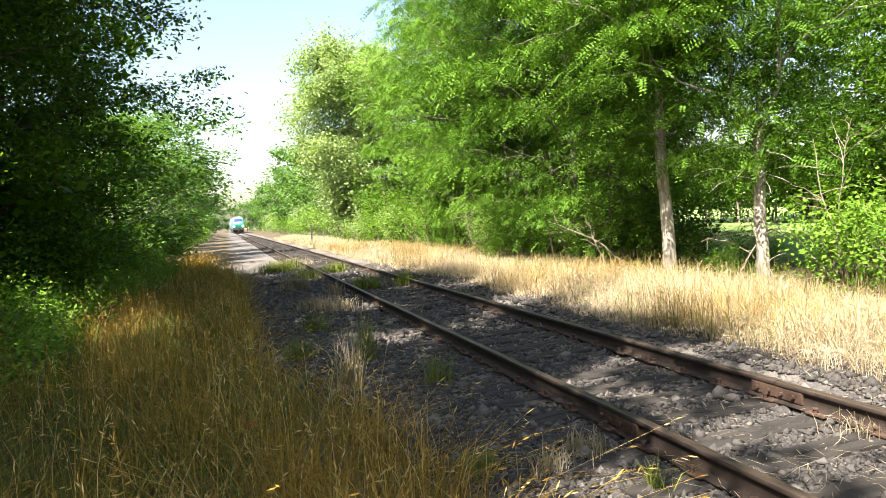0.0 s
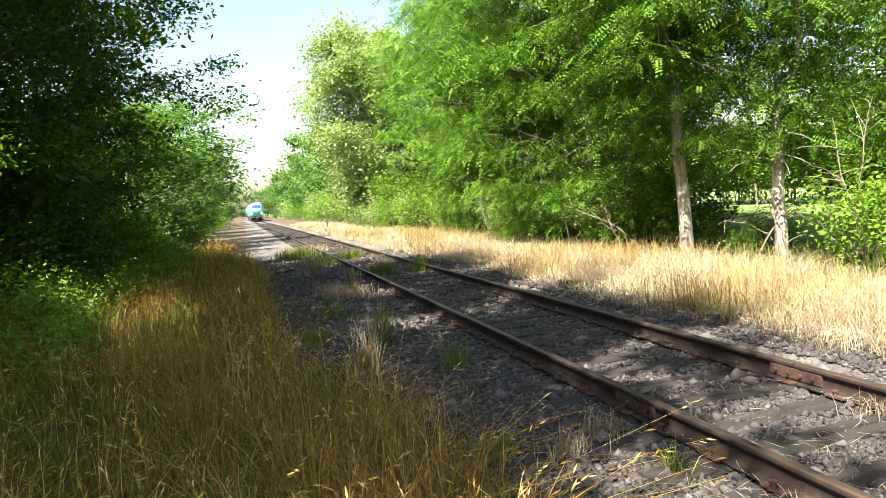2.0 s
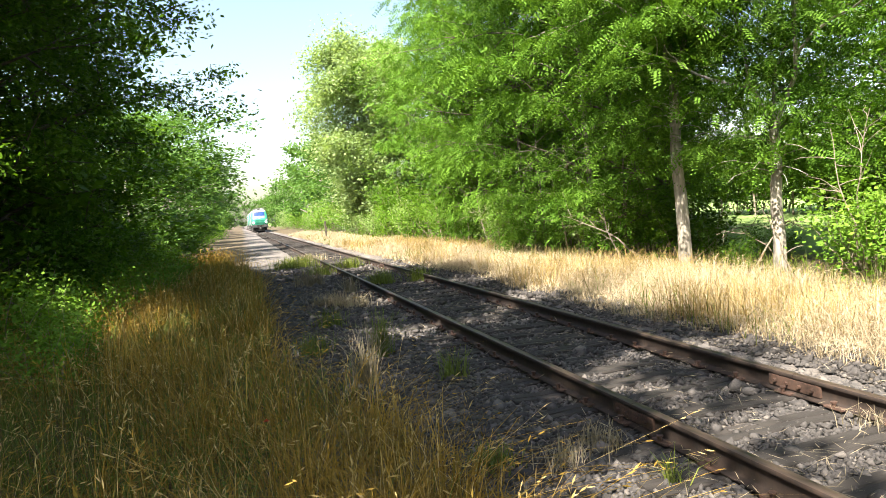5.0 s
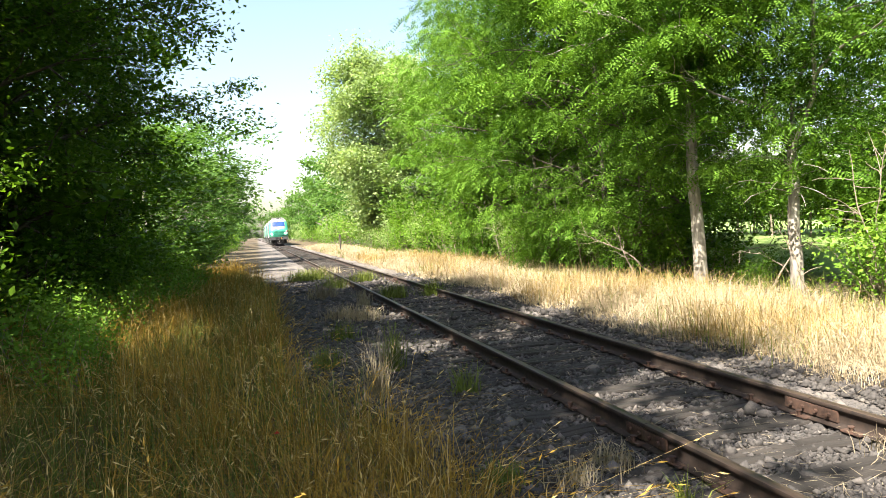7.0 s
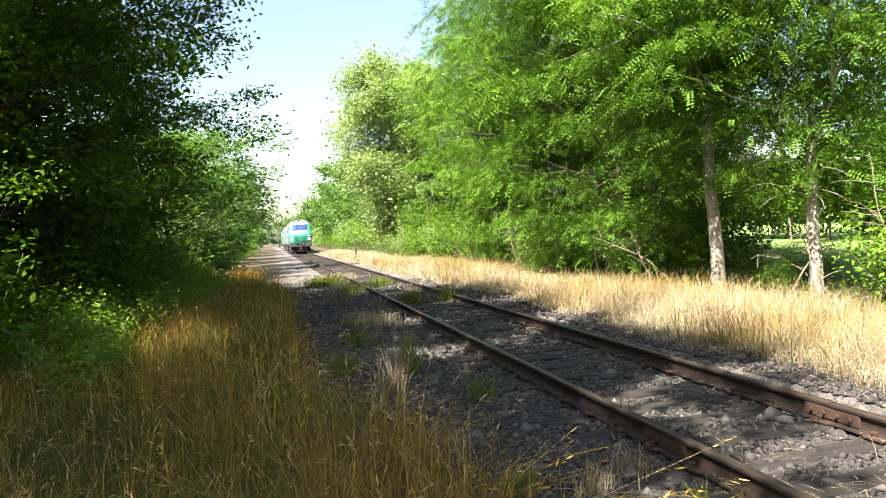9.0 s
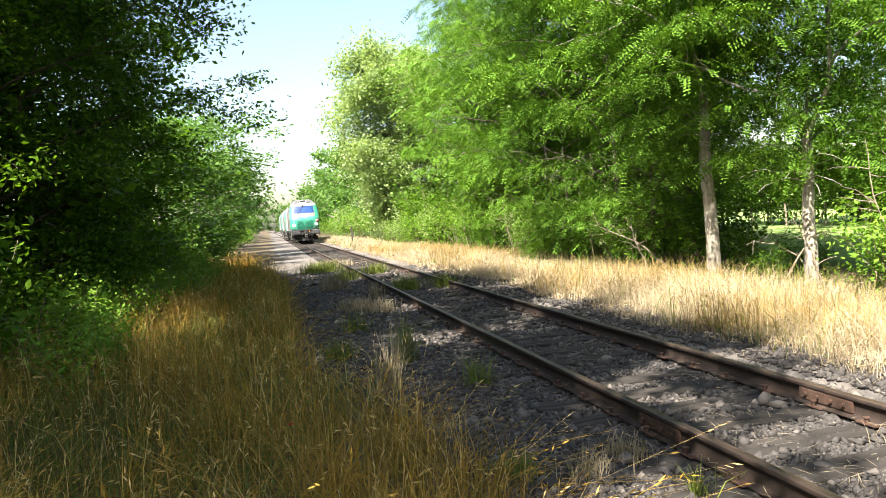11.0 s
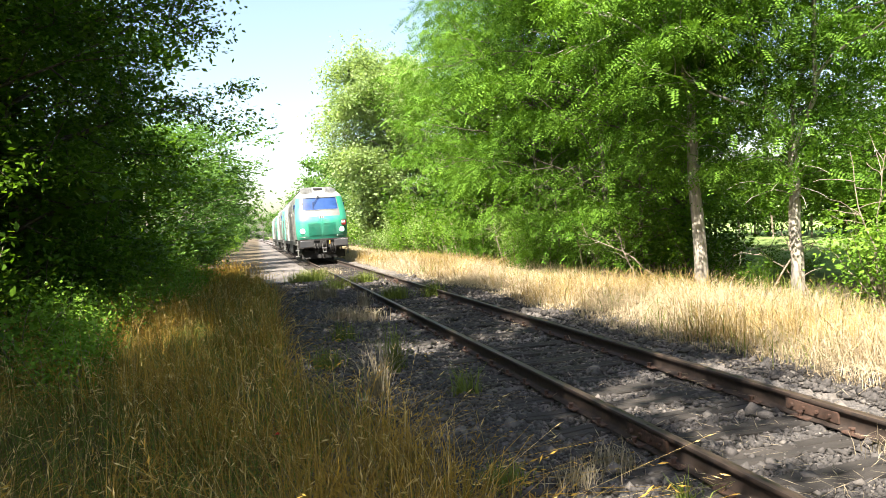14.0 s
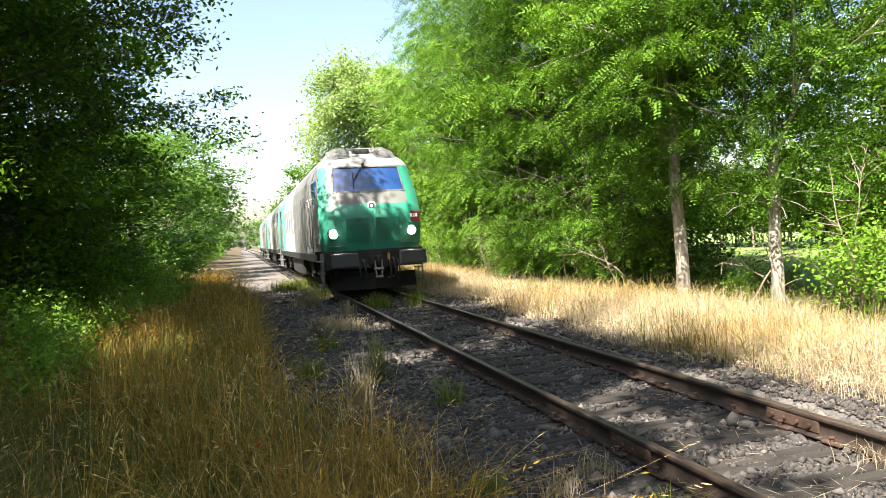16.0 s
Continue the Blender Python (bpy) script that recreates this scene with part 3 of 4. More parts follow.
def track():
    rng = np.random.default_rng(11)
    tr = new("railway_track")
    tr.location = (TRACK_X, 0, 0)
    tagged(tr, "rusty single railway track on weathered dark timber sleepers", "railway track", kind="structure")
    joints = {-1: [-13.6, 4.72, 22.4, 40.4, 58.4, 94.4, 148, 220, 420], 1: [-13.6, 4.74, 22.5, 40.5, 58.5, 94.5, 148, 220, 420]}
    for s in (-1, 1):
        for a, b in zip(joints[s], joints[s][1:]):
            ob = part_mesh("rail", rail_mesh(a + 0.004, b - 0.004, 1.0 if b < 60 else 6.0, rng), tr, "rusty steel rail with a worn brown head")
            ob.location.x = s * GAUGE / 2
    # fishplates with bolts at the near joints
    bm = bmesh.new()
    for sx in (-1, 1):
        box(bm, sx * 0.012 if sx > 0 else -0.034, 0.034 if sx > 0 else -0.012, -0.28, 0.28, 0.035, 0.128, 0.006)
        for by in (-0.2, -0.07, 0.07, 0.2):
            cyl(bm, (sx * 0.03, by, 0.082), (sx * 0.058, by, 0.082), 0.017, seg=6)
    plate = part("fishplate", bm, RUST, tr, "bright rusty fishplate with four bolts")
    plate.location = (-GAUGE / 2, 4.72, 0)
    for s, y in ((1, 4.74), (-1, 22.4), (1, 22.5), (-1, 40.4), (1, 40.5)):
        o = plate.copy()
        scene.collection.objects.link(o)
        o.location = (s * GAUGE / 2, y, 0)
    # sleepers, cracked and half sunk
    meshes = []
    for k in range(4):
        bm = bmesh.new()
        nx = 9
        cols = []
        for i in range(nx):
            x = -1.28 + 2.56 * i / (nx - 1)
            w = 0.125 + rng.normal(0, 0.008)
            t = rng.normal(0, 0.008)
            cols.append([bm.verts.new((x, -w, -0.12)), bm.verts.new((x, -w, -0.012 + t)), bm.verts.new((x, -w + 0.018, t)), bm.verts.new((x, -0.01, t - 0.004)), bm.verts.new((x, 0.004, t - 0.014 - 0.012 * rng.random())),
                         bm.verts.new((x, 0.016, t - 0.003)), bm.verts.new((x, w - 0.018, t)), bm.verts.new((x, w, -0.012 + t)), bm.verts.new((x, w, -0.12))])
        for c, d in zip(cols, cols[1:]):
            for i in range(8):
                bm.faces.new((c[i], d[i], d[i + 1], c[i + 1]))
        bm.faces.new(cols[0])
        bm.faces.new(list(reversed(cols[-1])))
        me = bpy.data.meshes.new("sleeper")
        bm.to_mesh(me)
        bm.free()
        me.materials.append(SLEEPER)
        meshes.append(me)
    bm = bmesh.new()
    box(bm, -0.10, 0.10, -0.09, 0.09, 0.0, 0.016, 0.004)
    for sx in (-1, 1):
        cyl(bm, (sx * 0.082, 0.0, 0.012), (sx * 0.082, 0, 0.055), 0.017, seg=6)
        cyl(bm, (sx * 0.082, 0.0, 0.05), (sx * 0.082, 0, 0.06), 0.026, seg=6)
    me_chair = bpy.data.meshes.new("rail_chair")
    bm.to_mesh(me_chair)
    bm.free()
    me_chair.materials.append(RUST)
    y, n = -2.9, 0
    SLEEPERS.append(y)
    while y < 150:
        sl = part_mesh("sleeper", meshes[n % 4], tr)
        sl.location = (track_x(y) - TRACK_X + rng.normal(0, 0.03), y, -0.008 + rng.normal(0, 0.012))
        sl.rotation_euler = (0, 0, rng.normal(0, 0.012) + (math.pi if n % 3 else 0))
        if y < 26:
            for s in (-1, 1):
                ch = part_mesh("rail_chair", me_chair, tr)
                ch.location = (s * GAUGE / 2, y, 0.006)
        y += 0.555 + rng.normal(0, 0.016)
        n += 1
        SLEEPERS.append(y)


track()

# ---- grass, stones, litter ----
def patch_noise(P, f, seed):
    return np.array([noise.noise((x * f, y * f, seed)) for x, y in P])


def scatter(rng, n, x0, x1, y0, y1, power=1.6):
    """Points over a strip, closer together near its near end."""
    x = rng.uniform(x0, x1, n)
    y = y0 + (y1 - y0) * rng.random(n) ** power
    return np.stack([x, y], 1)


def ground_z(P):
    x, y = P[:, 0], P[:, 1]
    return 0.25 * np.exp(-((x + 4.8) / 1.6) ** 2) - 0.15 * np.exp(-((x - 8.4) / 1.2) ** 2) - 0.02


def blades(rng, P, h, w, lean=0.35, heads=0.0, bend=0.5, az=None):
    """Grass blades in two bent pieces, some with a seed head."""
    n = len(P)
    az = rng.uniform(0, 2 * np.pi, n) if az is None else az
    d = np.stack([np.cos(az), np.sin(az), np.zeros(n)], 1)
    side = np.stack([-np.sin(az + rng.normal(0, 0.8, n)), np.cos(az), np.zeros(n)], 1)
    side = unit(side)
    base = np.concatenate([P, ground_z(P)[:, None]], 1)
    ln = np.abs(rng.normal(0, lean, n))
    up = np.array([0, 0, 1.0])
    mid = base + up * (h * 0.55)[:, None] + d * (h * ln * 0.45)[:, None]
    tip = base + up * (h * (1 - 0.25 * ln))[:, None] + d * (h * ln * (0.9 + bend))[:, None]
    W = np.broadcast_to(w, (n,))[:, None] * side * 0.5
    V = np.stack([base - W, base + W, mid - W * 0.8, mid + W * 0.8, tip - W * 0.25, tip + W * 0.25], 1).reshape(-1, 3)
    k = np.arange(n)[:, None] * 6
    F = np.concatenate([k + np.array([[0, 1, 3, 2]]), k + np.array([[2, 3, 5, 4]])])
    if heads > 0:
        pick = rng.random(n) < heads
        dirs = unit(tip - mid)[pick]
        m = pick.sum()
        for back, spread in ((0.0, 0.1), (0.035, 0.35), (0.07, 0.35)):
            L = rng.uniform(0.03, 0.06, m)
            ax = unit(dirs + rng.normal(0, spread, (m, 3)) - np.array([0, 0, 0.25]))
            hv, hf = leaf_quads(tip[pick] - dirs * (0.02 + back), ax, unit(rng.normal(0, 1, (m, 3))), L, L * 0.16 + 0.0003 * np.maximum(P[pick][:, 1], 0))
            F = np.concatenate([F, hf + len(V)])
            V = np.concatenate([V, hv])
    return V, F


def left_mask(P):
    # right-hand edge of the tall grass beside the path
    x, y = P[:, 0], P[:, 1]
    edge = np.interp(y, [2.0, 3.5, 5.0, 7.0, 9.0, 14.0, 19.0, 24.0, 32.0, 50.0, 80.0], [1.25, 1.2, 1.05, 0.75, 0.25, 0.2, 0.3, 0.1, -0.9, -1.6, -1.9])
    return x < edge + 0.28 * patch_noise(P, 0.9, 4)


def stuff(name, VF, mat, label, category="grass"):
    return tagged(new(name, mesh_np(name, *VF, mat)), label, category, kind="stuff")


def grasses():
    rng = np.random.default_rng(21)
    # ripe grass beside the path
    C = scatter(rng, 4300, -4.2, 1.4, 1.9, 34, 1.7)
    C = C[left_mask(C)]
    C = C[rng.random(len(C)) < np.clip(0.55 + 1.7 * patch_noise(C, 0.8, 9), 0.06, 1)]
    back = scatter(rng, 900, -4.2, 1.2, -6.0, 1.9, 1.0)
    C = np.concatenate([C, back[np.linalg.norm(back, axis=1) > 1.0]])
    P = C.repeat(15, 0) + rng.normal(0, 0.05, (len(C) * 15, 2))
    tuft_h = rng.uniform(0.45, 1.25, len(C)).repeat(15)
    az = rng.uniform(0, 6.283, len(C)).repeat(15) + rng.normal(0, 0.8, len(P))
    h = tuft_h * rng.uniform(0.2, 0.85, len(P)) * (0.85 + 0.4 * patch_noise(P, 0.5, 2)) * np.clip(1.15 - 0.30 * np.maximum(P[:, 0], -0.5), 0.5, 1.15)
    w = rng.uniform(0.0022, 0.0065, len(P)) + 0.0005 * np.maximum(P[:, 1], 2)
    stuff("dry_grass", blades(rng, P, h, w, 0.8, 0.35, 0.4, az), STRAW_BROWN, "tall ripe golden brown grass beside the path")
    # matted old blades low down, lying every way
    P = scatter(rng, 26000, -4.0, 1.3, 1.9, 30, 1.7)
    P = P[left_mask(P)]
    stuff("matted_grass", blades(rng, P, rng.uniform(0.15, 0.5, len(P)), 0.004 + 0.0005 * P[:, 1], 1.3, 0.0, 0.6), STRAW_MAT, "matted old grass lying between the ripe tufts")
    P = scatter(rng, 42000, -4.4, 0.9, 1.9, 30, 1.7)
    P = P[left_mask(P)]
    P = P[rng.random(len(P)) < np.clip(0.85 - 0.15 * (P[:, 0] + 2.5) + 0.7 * patch_noise(P, 0.6, 14), 0.08, 1)]
    stuff("green_grass", blades(rng, P, rng.uniform(0.15, 0.62, len(P)), 0.0045 + 0.0004 * P[:, 1], 0.5, 0.1), BLADE_GREEN, "green grass growing among the ripe stalks")
    # a few tall bleached stalks
    P = scatter(rng, 2200, -3.8, 1.25, 2.2, 22, 1.5)
    P = P[left_mask(P)]
    stuff("bleached_stalks", blades(rng, P, rng.uniform(0.4, 0.92, len(P)), 0.0032 + 0.0003 * P[:, 1], 0.55, 0.9, 0.7), STRAW_GOLD, "bleached oat stalks standing above the ripe grass")
    # pale dry verge beyond the track
    P = np.concatenate([scatter(rng, 120000, 4.9, 10.0, 2.0, 85, 1.9), scatter(rng, 5000, 4.9, 10.0, -8.0, 2.0, 1.0)])
    edge = 5.2 + 0.30 * patch_noise(P, 0.7, 31)
    P = P[P[:, 0] > edge]
    P = P[rng.random(len(P)) < np.clip(1.0 - 0.16 * (P[:, 0] - 6.5), 0.25, 1)]
    h = rng.uniform(0.14, 0.64, len(P)) * (0.85 + 0.6 * patch_noise(P, 0.45, 7)) * np.interp(P[:, 0], [5.2, 6.2, 7.5, 9.5], [0.5, 1.0, 0.95, 0.6])
    stuff("verge_grass", blades(rng, P, h, 0.0032 + 0.00045 * np.maximum(P[:, 1], 2), 0.75, 0.3), STRAW, "pale dry grass on the sunny verge")
    P = scatter(rng, 20000, 5.3, 9.0, 6.0, 40, 1.3)
    P = P[rng.random(len(P)) < np.clip(3.0 * patch_noise(P, 0.33, 57) + 0.25, 0, 1)]
    stuff("brown_verge_grass", blades(rng, P, rng.uniform(0.3, 0.75, len(P)), 0.004 + 0.0005 * P[:, 1], 0.6, 0.3), STRAW_RIPE, "brown ripe grass in patches on the verge")
    P = scatter(rng, 24000, 5.2, 10.5, 2.0, 70, 1.7)
    P = P[rng.random(len(P)) < np.clip(0.32 + 1.1 * patch_noise(P, 0.45, 17) + 0.20 * (P[:, 0] - 7.5), 0.03, 1)]
    stuff("verge_greenery", blades(rng, P, rng.uniform(0.15, 0.55, len(P)), 0.006 + 0.0006 * P[:, 1], 0.6), BLADE_GREEN, "green grass and herbs at the back of the verge")
    # tufts between the stones
    for n, (x, y, r, hh, cnt, green) in enumerate([(1.51, 8.55, 0.10, 0.62, 150, 1), (1.10, 7.23, 0.10, 0.72, 110, 0), (1.46, 4.41, 0.13, 0.20, 240, 1), (1.55, 14.1, 0.35, 0.35, 260, 0), (1.94, 13.7, 0.3, 0.3, 200, 0), (1.85, 27, 0.6, 0.5, 420, 1), (1.4, 25.8, 0.5, 0.45, 300, 1), (3.23, 17.5, 0.3, 0.42, 260, 1), (4.18, 17.2, 0.28, 0.45, 200, 1), (2.3, 16.4, 0.15, 0.4, 120, 0), (1.2, 11.2, 0.2, 0.4, 140, 1), (0.75, 9.2, 0.2, 0.35, 160, 1), (1.95, 6.9, 0.14, 0.35, 110, 1), (1.9, 4.2, 0.16, 0.22, 130, 0), (2.3, 4.5, 0.16, 0.16, 160, 0), (1.6, 18.8, 0.3, 0.45, 200, 0), (2.2, 22.0, 0.4, 0.4, 260, 1), (3.4, 24.0, 0.4, 0.4, 260, 1), (2.6, 30.0, 0.6, 0.35, 300, 0), (4.2, 3.9, 0.2, 0.16, 120, 0), (2.35, 3.7, 0.08, 0.2, 60, 1)]):
        Q = np.array([[x, y]]) + rng.normal(0, r * 0.55, (cnt, 2))
        V, F = blades(rng, Q, hh * rng.uniform(0.45, 1.1, cnt), 0.006 + 0.0004 * y, 0.45, 0.25 if hh > 0.5 else 0.0)
        stuff("grass_tuft", (V, F), BLADE_GREEN if green else STRAW_OLD, "tuft of green grass between the stones" if green else "tuft of dry grass between the stones")
    # loose straw lying on the ballast
    P = scatter(rng, 15000, 0.2, 5.4, 2.2, 34, 1.8)
    P = P[rng.random(len(P)) < np.clip(0.28 + 1.1 * patch_noise(P, 0.8, 41), 0.03, 1)]
    n = len(P)
    az = rng.uniform(0, 2 * np.pi, n)
    ax = unit(np.stack([np.cos(az), np.sin(az), rng.normal(0.05, 0.10, n)], 1))
    L = rng.uniform(0.03, 0.22, n)
    c = np.concatenate([P, (0.022 + 0.02 * rng.random(n))[:, None]], 1)
    stuff("loose_straw", leaf_quads(c, ax, unit(rng.normal(0, 0.3, (n, 3)) + np.array([0, 0, 1])), L, 0.004 + 0.0005 * P[:, 1]), STRAW_OLD, "loose dry straw lying on the ballast", "straw")


grasses()


def stones():
    rng = np.random.default_rng(33)
    P = np.concatenate([scatter(rng, 85000, 0.0, 5.8, 2.3, 26, 2.0), scatter(rng, 14000, 1.0, 5.8, -5.0, 2.3, 1.0)])
    P = P[~left_mask(P) | (rng.random(len(P)) < 0.1)]
    # keep the sleepers' tops mostly clear
    gap = np.abs(P[:, 1][:, None] - np.array(SLEEPERS)[None]).min(1)
    on = (np.abs(P[:, 0] - TRACK_X) < 1.25) & (gap < 0.13)
    P = P[~on | (rng.random(len(P)) < 0.2)]
    n = len(P)
    s = rng.lognormal(math.log(0.0165), 0.42, n) * (1 + 0.045 * P[:, 1])
    base = np.array([[1, 0, 0], [0, 1, 0], [-1, 0, 0], [0, -1, 0], [0, 0, 1], [0, 0, -1]], float)
    V = base[None] * rng.uniform(0.65, 1.25, (n, 6, 1)) + rng.normal(0, 0.22, (n, 6, 3))
    V[:, :, 2] *= 0.7
    az = rng.uniform(0, 2 * np.pi, n)
    ca, sa = np.cos(az)[:, None], np.sin(az)[:, None]
    V = np.stack([V[:, :, 0] * ca - V[:, :, 1] * sa, V[:, :, 0] * sa + V[:, :, 1] * ca, V[:, :, 2]], -1) * s[:, None, None]
    bed = np.array([0.05 * noise.noise((x * 0.5, y * 0.5, 0)) + 0.02 * noise.noise((x * 2.3, y * 2.3, 3)) for x, y in P])
    bed = np.where((P[:, 0] > 2.1) & (P[:, 0] < 4.9), bed * 0.35 - 0.035, bed)
    V += np.concatenate([P, (bed + 0.3 * s)[:, None]], 1)[:, None]
    f = np.array([[0, 1, 4], [1, 2, 4], [2, 3, 4], [3, 0, 4], [1, 0, 5], [2, 1, 5], [3, 2, 5], [0, 3, 5]])
    F = (np.arange(n)[:, None, None] * 6 + f[None]).reshape(-1, 3)
    me = mesh_np("ballast_stones", V.reshape(-1, 3), F, STONE)
    tagged(new("ballast_stones", me), "grey broken ballast stones between and beside the rails", "gravel", kind="stuff")


stones()

# ---- dead wood, post and flowers ----
def bare_sapling(name, at, h, lean, rng, r=0.02, n=9, label="bare dead sapling with pale twigs at the back of the verge"):
    top = np.array([lean[0], lean[1], h])
    stem = bent_line(rng, np.array([0, 0, -0.05]), top, 9, 0.03)
    ob = new(name)
    ob.matrix_basis = pose(*at)
    tagged(ob, label, "dead wood", "dead saplings along the verge")
    part_mesh("stem", mesh_np("stem", *tubes([(stem, np.linspace(r, r * 0.3, 9))], 6), TWIG), ob)
    for k in range(n):
        f = rng.uniform(0.3, 0.95)
        b = np.array([np.interp(f, np.linspace(0, 1, 9), stem[:, q]) for q in range(3)])
        d = unit(rng.normal(0, 1, 3) * np.array([1, 1, 0.4]) + np.array([0, 0, 0.55]))
        tw = bent_line(rng, b, b + d * h * rng.uniform(0.12, 0.34), 6, 0.02, 0.03)
        part_mesh("twig", mesh_np("twig", *tubes([(tw, np.linspace(r * 0.5, 0.003, 6))], 5), TWIG), ob)
    return ob


def dead_wood():
    rng = np.random.default_rng(17)
    for x, y, h, lx, ly in ((9.9, 9.4, 2.6, -0.35, 0.2), (10.3, 8.9, 2.2, 0.5, 0.1), (10.2, 9.9, 2.9, 0.2, -0.3), (9.7, 10.8, 1.3, -0.5, 0.1), (10.9, 8.3, 2.4, -0.2, 0.3), (9.5, 8.2, 1.6, 0.3, 0.2),
                           (9.4, 19.5, 2.6, -0.3, 0.2), (9.2, 21.5, 1.9, 0.25, 0.3), (9.6, 23.0, 2.4, -0.2, -0.4), (9.3, 17.4, 2.1, 0.4, 0.2), (9.2, 26.0, 2.2, -0.3, 0.3), (9.4, 29.5, 2.5, 0.2, 0.4), (9.3, 33.0, 2.2, -0.2, 0.3), (9.0, 15.6, 1.5, -0.4, 0.4), (9.2, 16.3, 2.0, 0.6, 0.2)):
        bare_sapling("dead_sapling", (x, y, -0.05), h, (lx, ly), rng, 0.012 + 0.0005 * y)
    # fallen and leaning boughs between the trunks
    for x, y, dx, dy, dz, r in ((9.6, 15.2, -1.6, 1.6, 1.3, 0.022), (10.1, 12.3, 0.5, -0.9, 0.9, 0.025), (9.9, 14.4, 1.3, -1.0, 0.8, 0.022), (10.6, 12.0, -0.9, 0.9, 0.7, 0.018), (9.3, 18.3, 0.8, -1.6, 1.7, 0.025)):
        ob = new("fallen_branch")
        ob.location = (x, y, 0.0)
        tagged(ob, "pale fallen branch leaning in the undergrowth", "branch", "fallen branches")
        a = bent_line(rng, np.array([0, 0, -0.08]), np.array([dx, dy, dz]), 9, 0.04, 0.25)
        part_mesh("bough", mesh_np("bough", *tubes([(a, np.linspace(r, r * 0.35, 9))], 6), TWIG), ob)
        for k in range(5):
            b = a[3 + k]
            tw = bent_line(rng, b, b + rng.normal(0, 0.35, 3) + np.array([0, 0, 0.1]), 5, 0.02)
            part_mesh("twig", mesh_np("twig", *tubes([(tw, np.linspace(r * 0.45, 0.003, 5))], 5), TWIG), ob)


dead_wood()


def marker_post():
    bm = bmesh.new()
    box(bm, -0.06, 0.06, -0.06, 0.06, -0.3, 1.45, 0.012)
    ob = new("marker_post")
    ob.location = (6.32, 56.2, 0)
    tagged(ob, "weathered dark wooden lineside post in the dry grass", "post")
    part("shaft", bm, BARK_DARK, ob)
    bm = bmesh.new()
    box(bm, -0.07, 0.07, -0.07, 0.07, 1.38, 1.47, 0.015)
    part("cap", bm, BARK_DARK, ob)


marker_post()


def pipe(pts, r, sides=6):
    return tubes([(np.array(pts, float), np.full(len(pts), r))], sides)


def meadow_fence():
    rng = np.random.default_rng(3)
    fence = new("meadow_fence")
    fence.location = (25.4, 0, 0)
    tagged(fence, "wire fence with thin wooden posts across the meadow", "fence")
    for y in np.arange(2, 50, 2.6):
        bm = bmesh.new()
        cyl(bm, (rng.normal(0, 0.04), y, -0.2), (rng.normal(0, 0.04), y, 1.15), 0.05, 0.045, 7)
        part("post", bm, TWIG, fence)
    for z in (0.45, 0.8, 1.05):
        part_mesh("wire", mesh_np("wire", *pipe([(0, 2, z), (0, 20, z - 0.03), (0, 35, z), (0, 49, z)], 0.006, 4), RAIL_SIDE), fence)


meadow_fence()


def poppies():
    rng = np.random.default_rng(9)
    m = leafy("poppy_petal", (0.35, 0.02, 0.01), (0.5, 0.05, 0.02), 0.35)
    for x, y, h in ((0.01, 4.75, 0.46),):
        ob = new("poppy")
        ob.location = (x, y, 0)
        tagged(ob, "small red poppy among the ripe grass", "flower")
        st = bent_line(rng, np.array([0, 0, 0.0]), np.array([0.02, 0.01, h]), 5, 0.01)
        part_mesh("stalk", mesh_np("stalk", *tubes([(st, np.full(5, 0.0025))], 5), BLADE_GREEN), ob)
        for k in range(4):
            a = k * 1.57
            V, F = leaf_quads(st[-1][None], unit(np.array([[math.cos(a), math.sin(a), 0.5]])), np.array([[0.0, 0, 1.0]]), np.array([0.03]), np.array([0.034]))
            part_mesh("petal", mesh_np("petal", V, F, m), ob)


poppies()

# ---- locomotives ----
def paint(name, colour, dirt, rough=0.35, amount=0.5):
    """Vehicle paint: gloss dulled by streaks of road dirt."""
    m, t, p, out = material(name)
    streak = noise_tex(t, 2.6, 6, 0.65, "Object", (1.0, 1.0, 0.22))
    fine = noise_tex(t, 16, 5, 0.7)
    col = mix(t, ramp(t, ((0.38, (0, 0, 0)), (0.75, (amount, amount, amount))), streak), colour, dirt)
    col = mix(t, ramp(t, ((0.5, (0, 0, 0)), (0.8, (0.35, 0.35, 0.35))), fine), col, dirt)
    t.links.new(col, p.inputs["Base Color"])
    t.links.new(ramp(t, ((0.3, (rough, rough, rough)), (0.8, (0.75, 0.75, 0.75))), streak), p.inputs["Roughness"])
    bump(t, fine, p, 0.05, 0.002)
    return m


def plain(name, colour, rough=0.5, metal=0.0, glow=0.0):
    m, t, p, out = material(name)
    n = noise_tex(t, 22, 4)
    t.links.new(ramp(t, ((0.3, tuple(c * 0.8 for c in colour)), (0.7, colour)), n), p.inputs["Base Color"])
    p.inputs["Roughness"].default_value, p.inputs["Metallic"].default_value = rough, metal
    if glow:
        p.inputs["Emission Color"].default_value = (1.0, 0.93, 0.80, 1)
        p.inputs["Emission Strength"].default_value = glow
    return m


GREEN = paint("fret_green_paint", (0.022, 0.25, 0.165), (0.09, 0.17, 0.13), 0.28, 0.5)
TEAL = paint("side_green_paint", (0.09, 0.40, 0.29), (0.11, 0.15, 0.12), 0.55, 0.5)
GREY = paint("grey_paint", (0.15, 0.155, 0.152), (0.09, 0.085, 0.075), 0.4, 0.6)
WHITE = paint("white_paint", (0.42, 0.44, 0.43), (0.15, 0.14, 0.12), 0.55, 0.7)
ROOF = paint("roof_paint", (0.22, 0.23, 0.23), (0.12, 0.115, 0.105), 0.5, 0.6)
DARK = paint("frame_black", (0.010, 0.010, 0.011), (0.028, 0.024, 0.020), 0.6, 0.6)
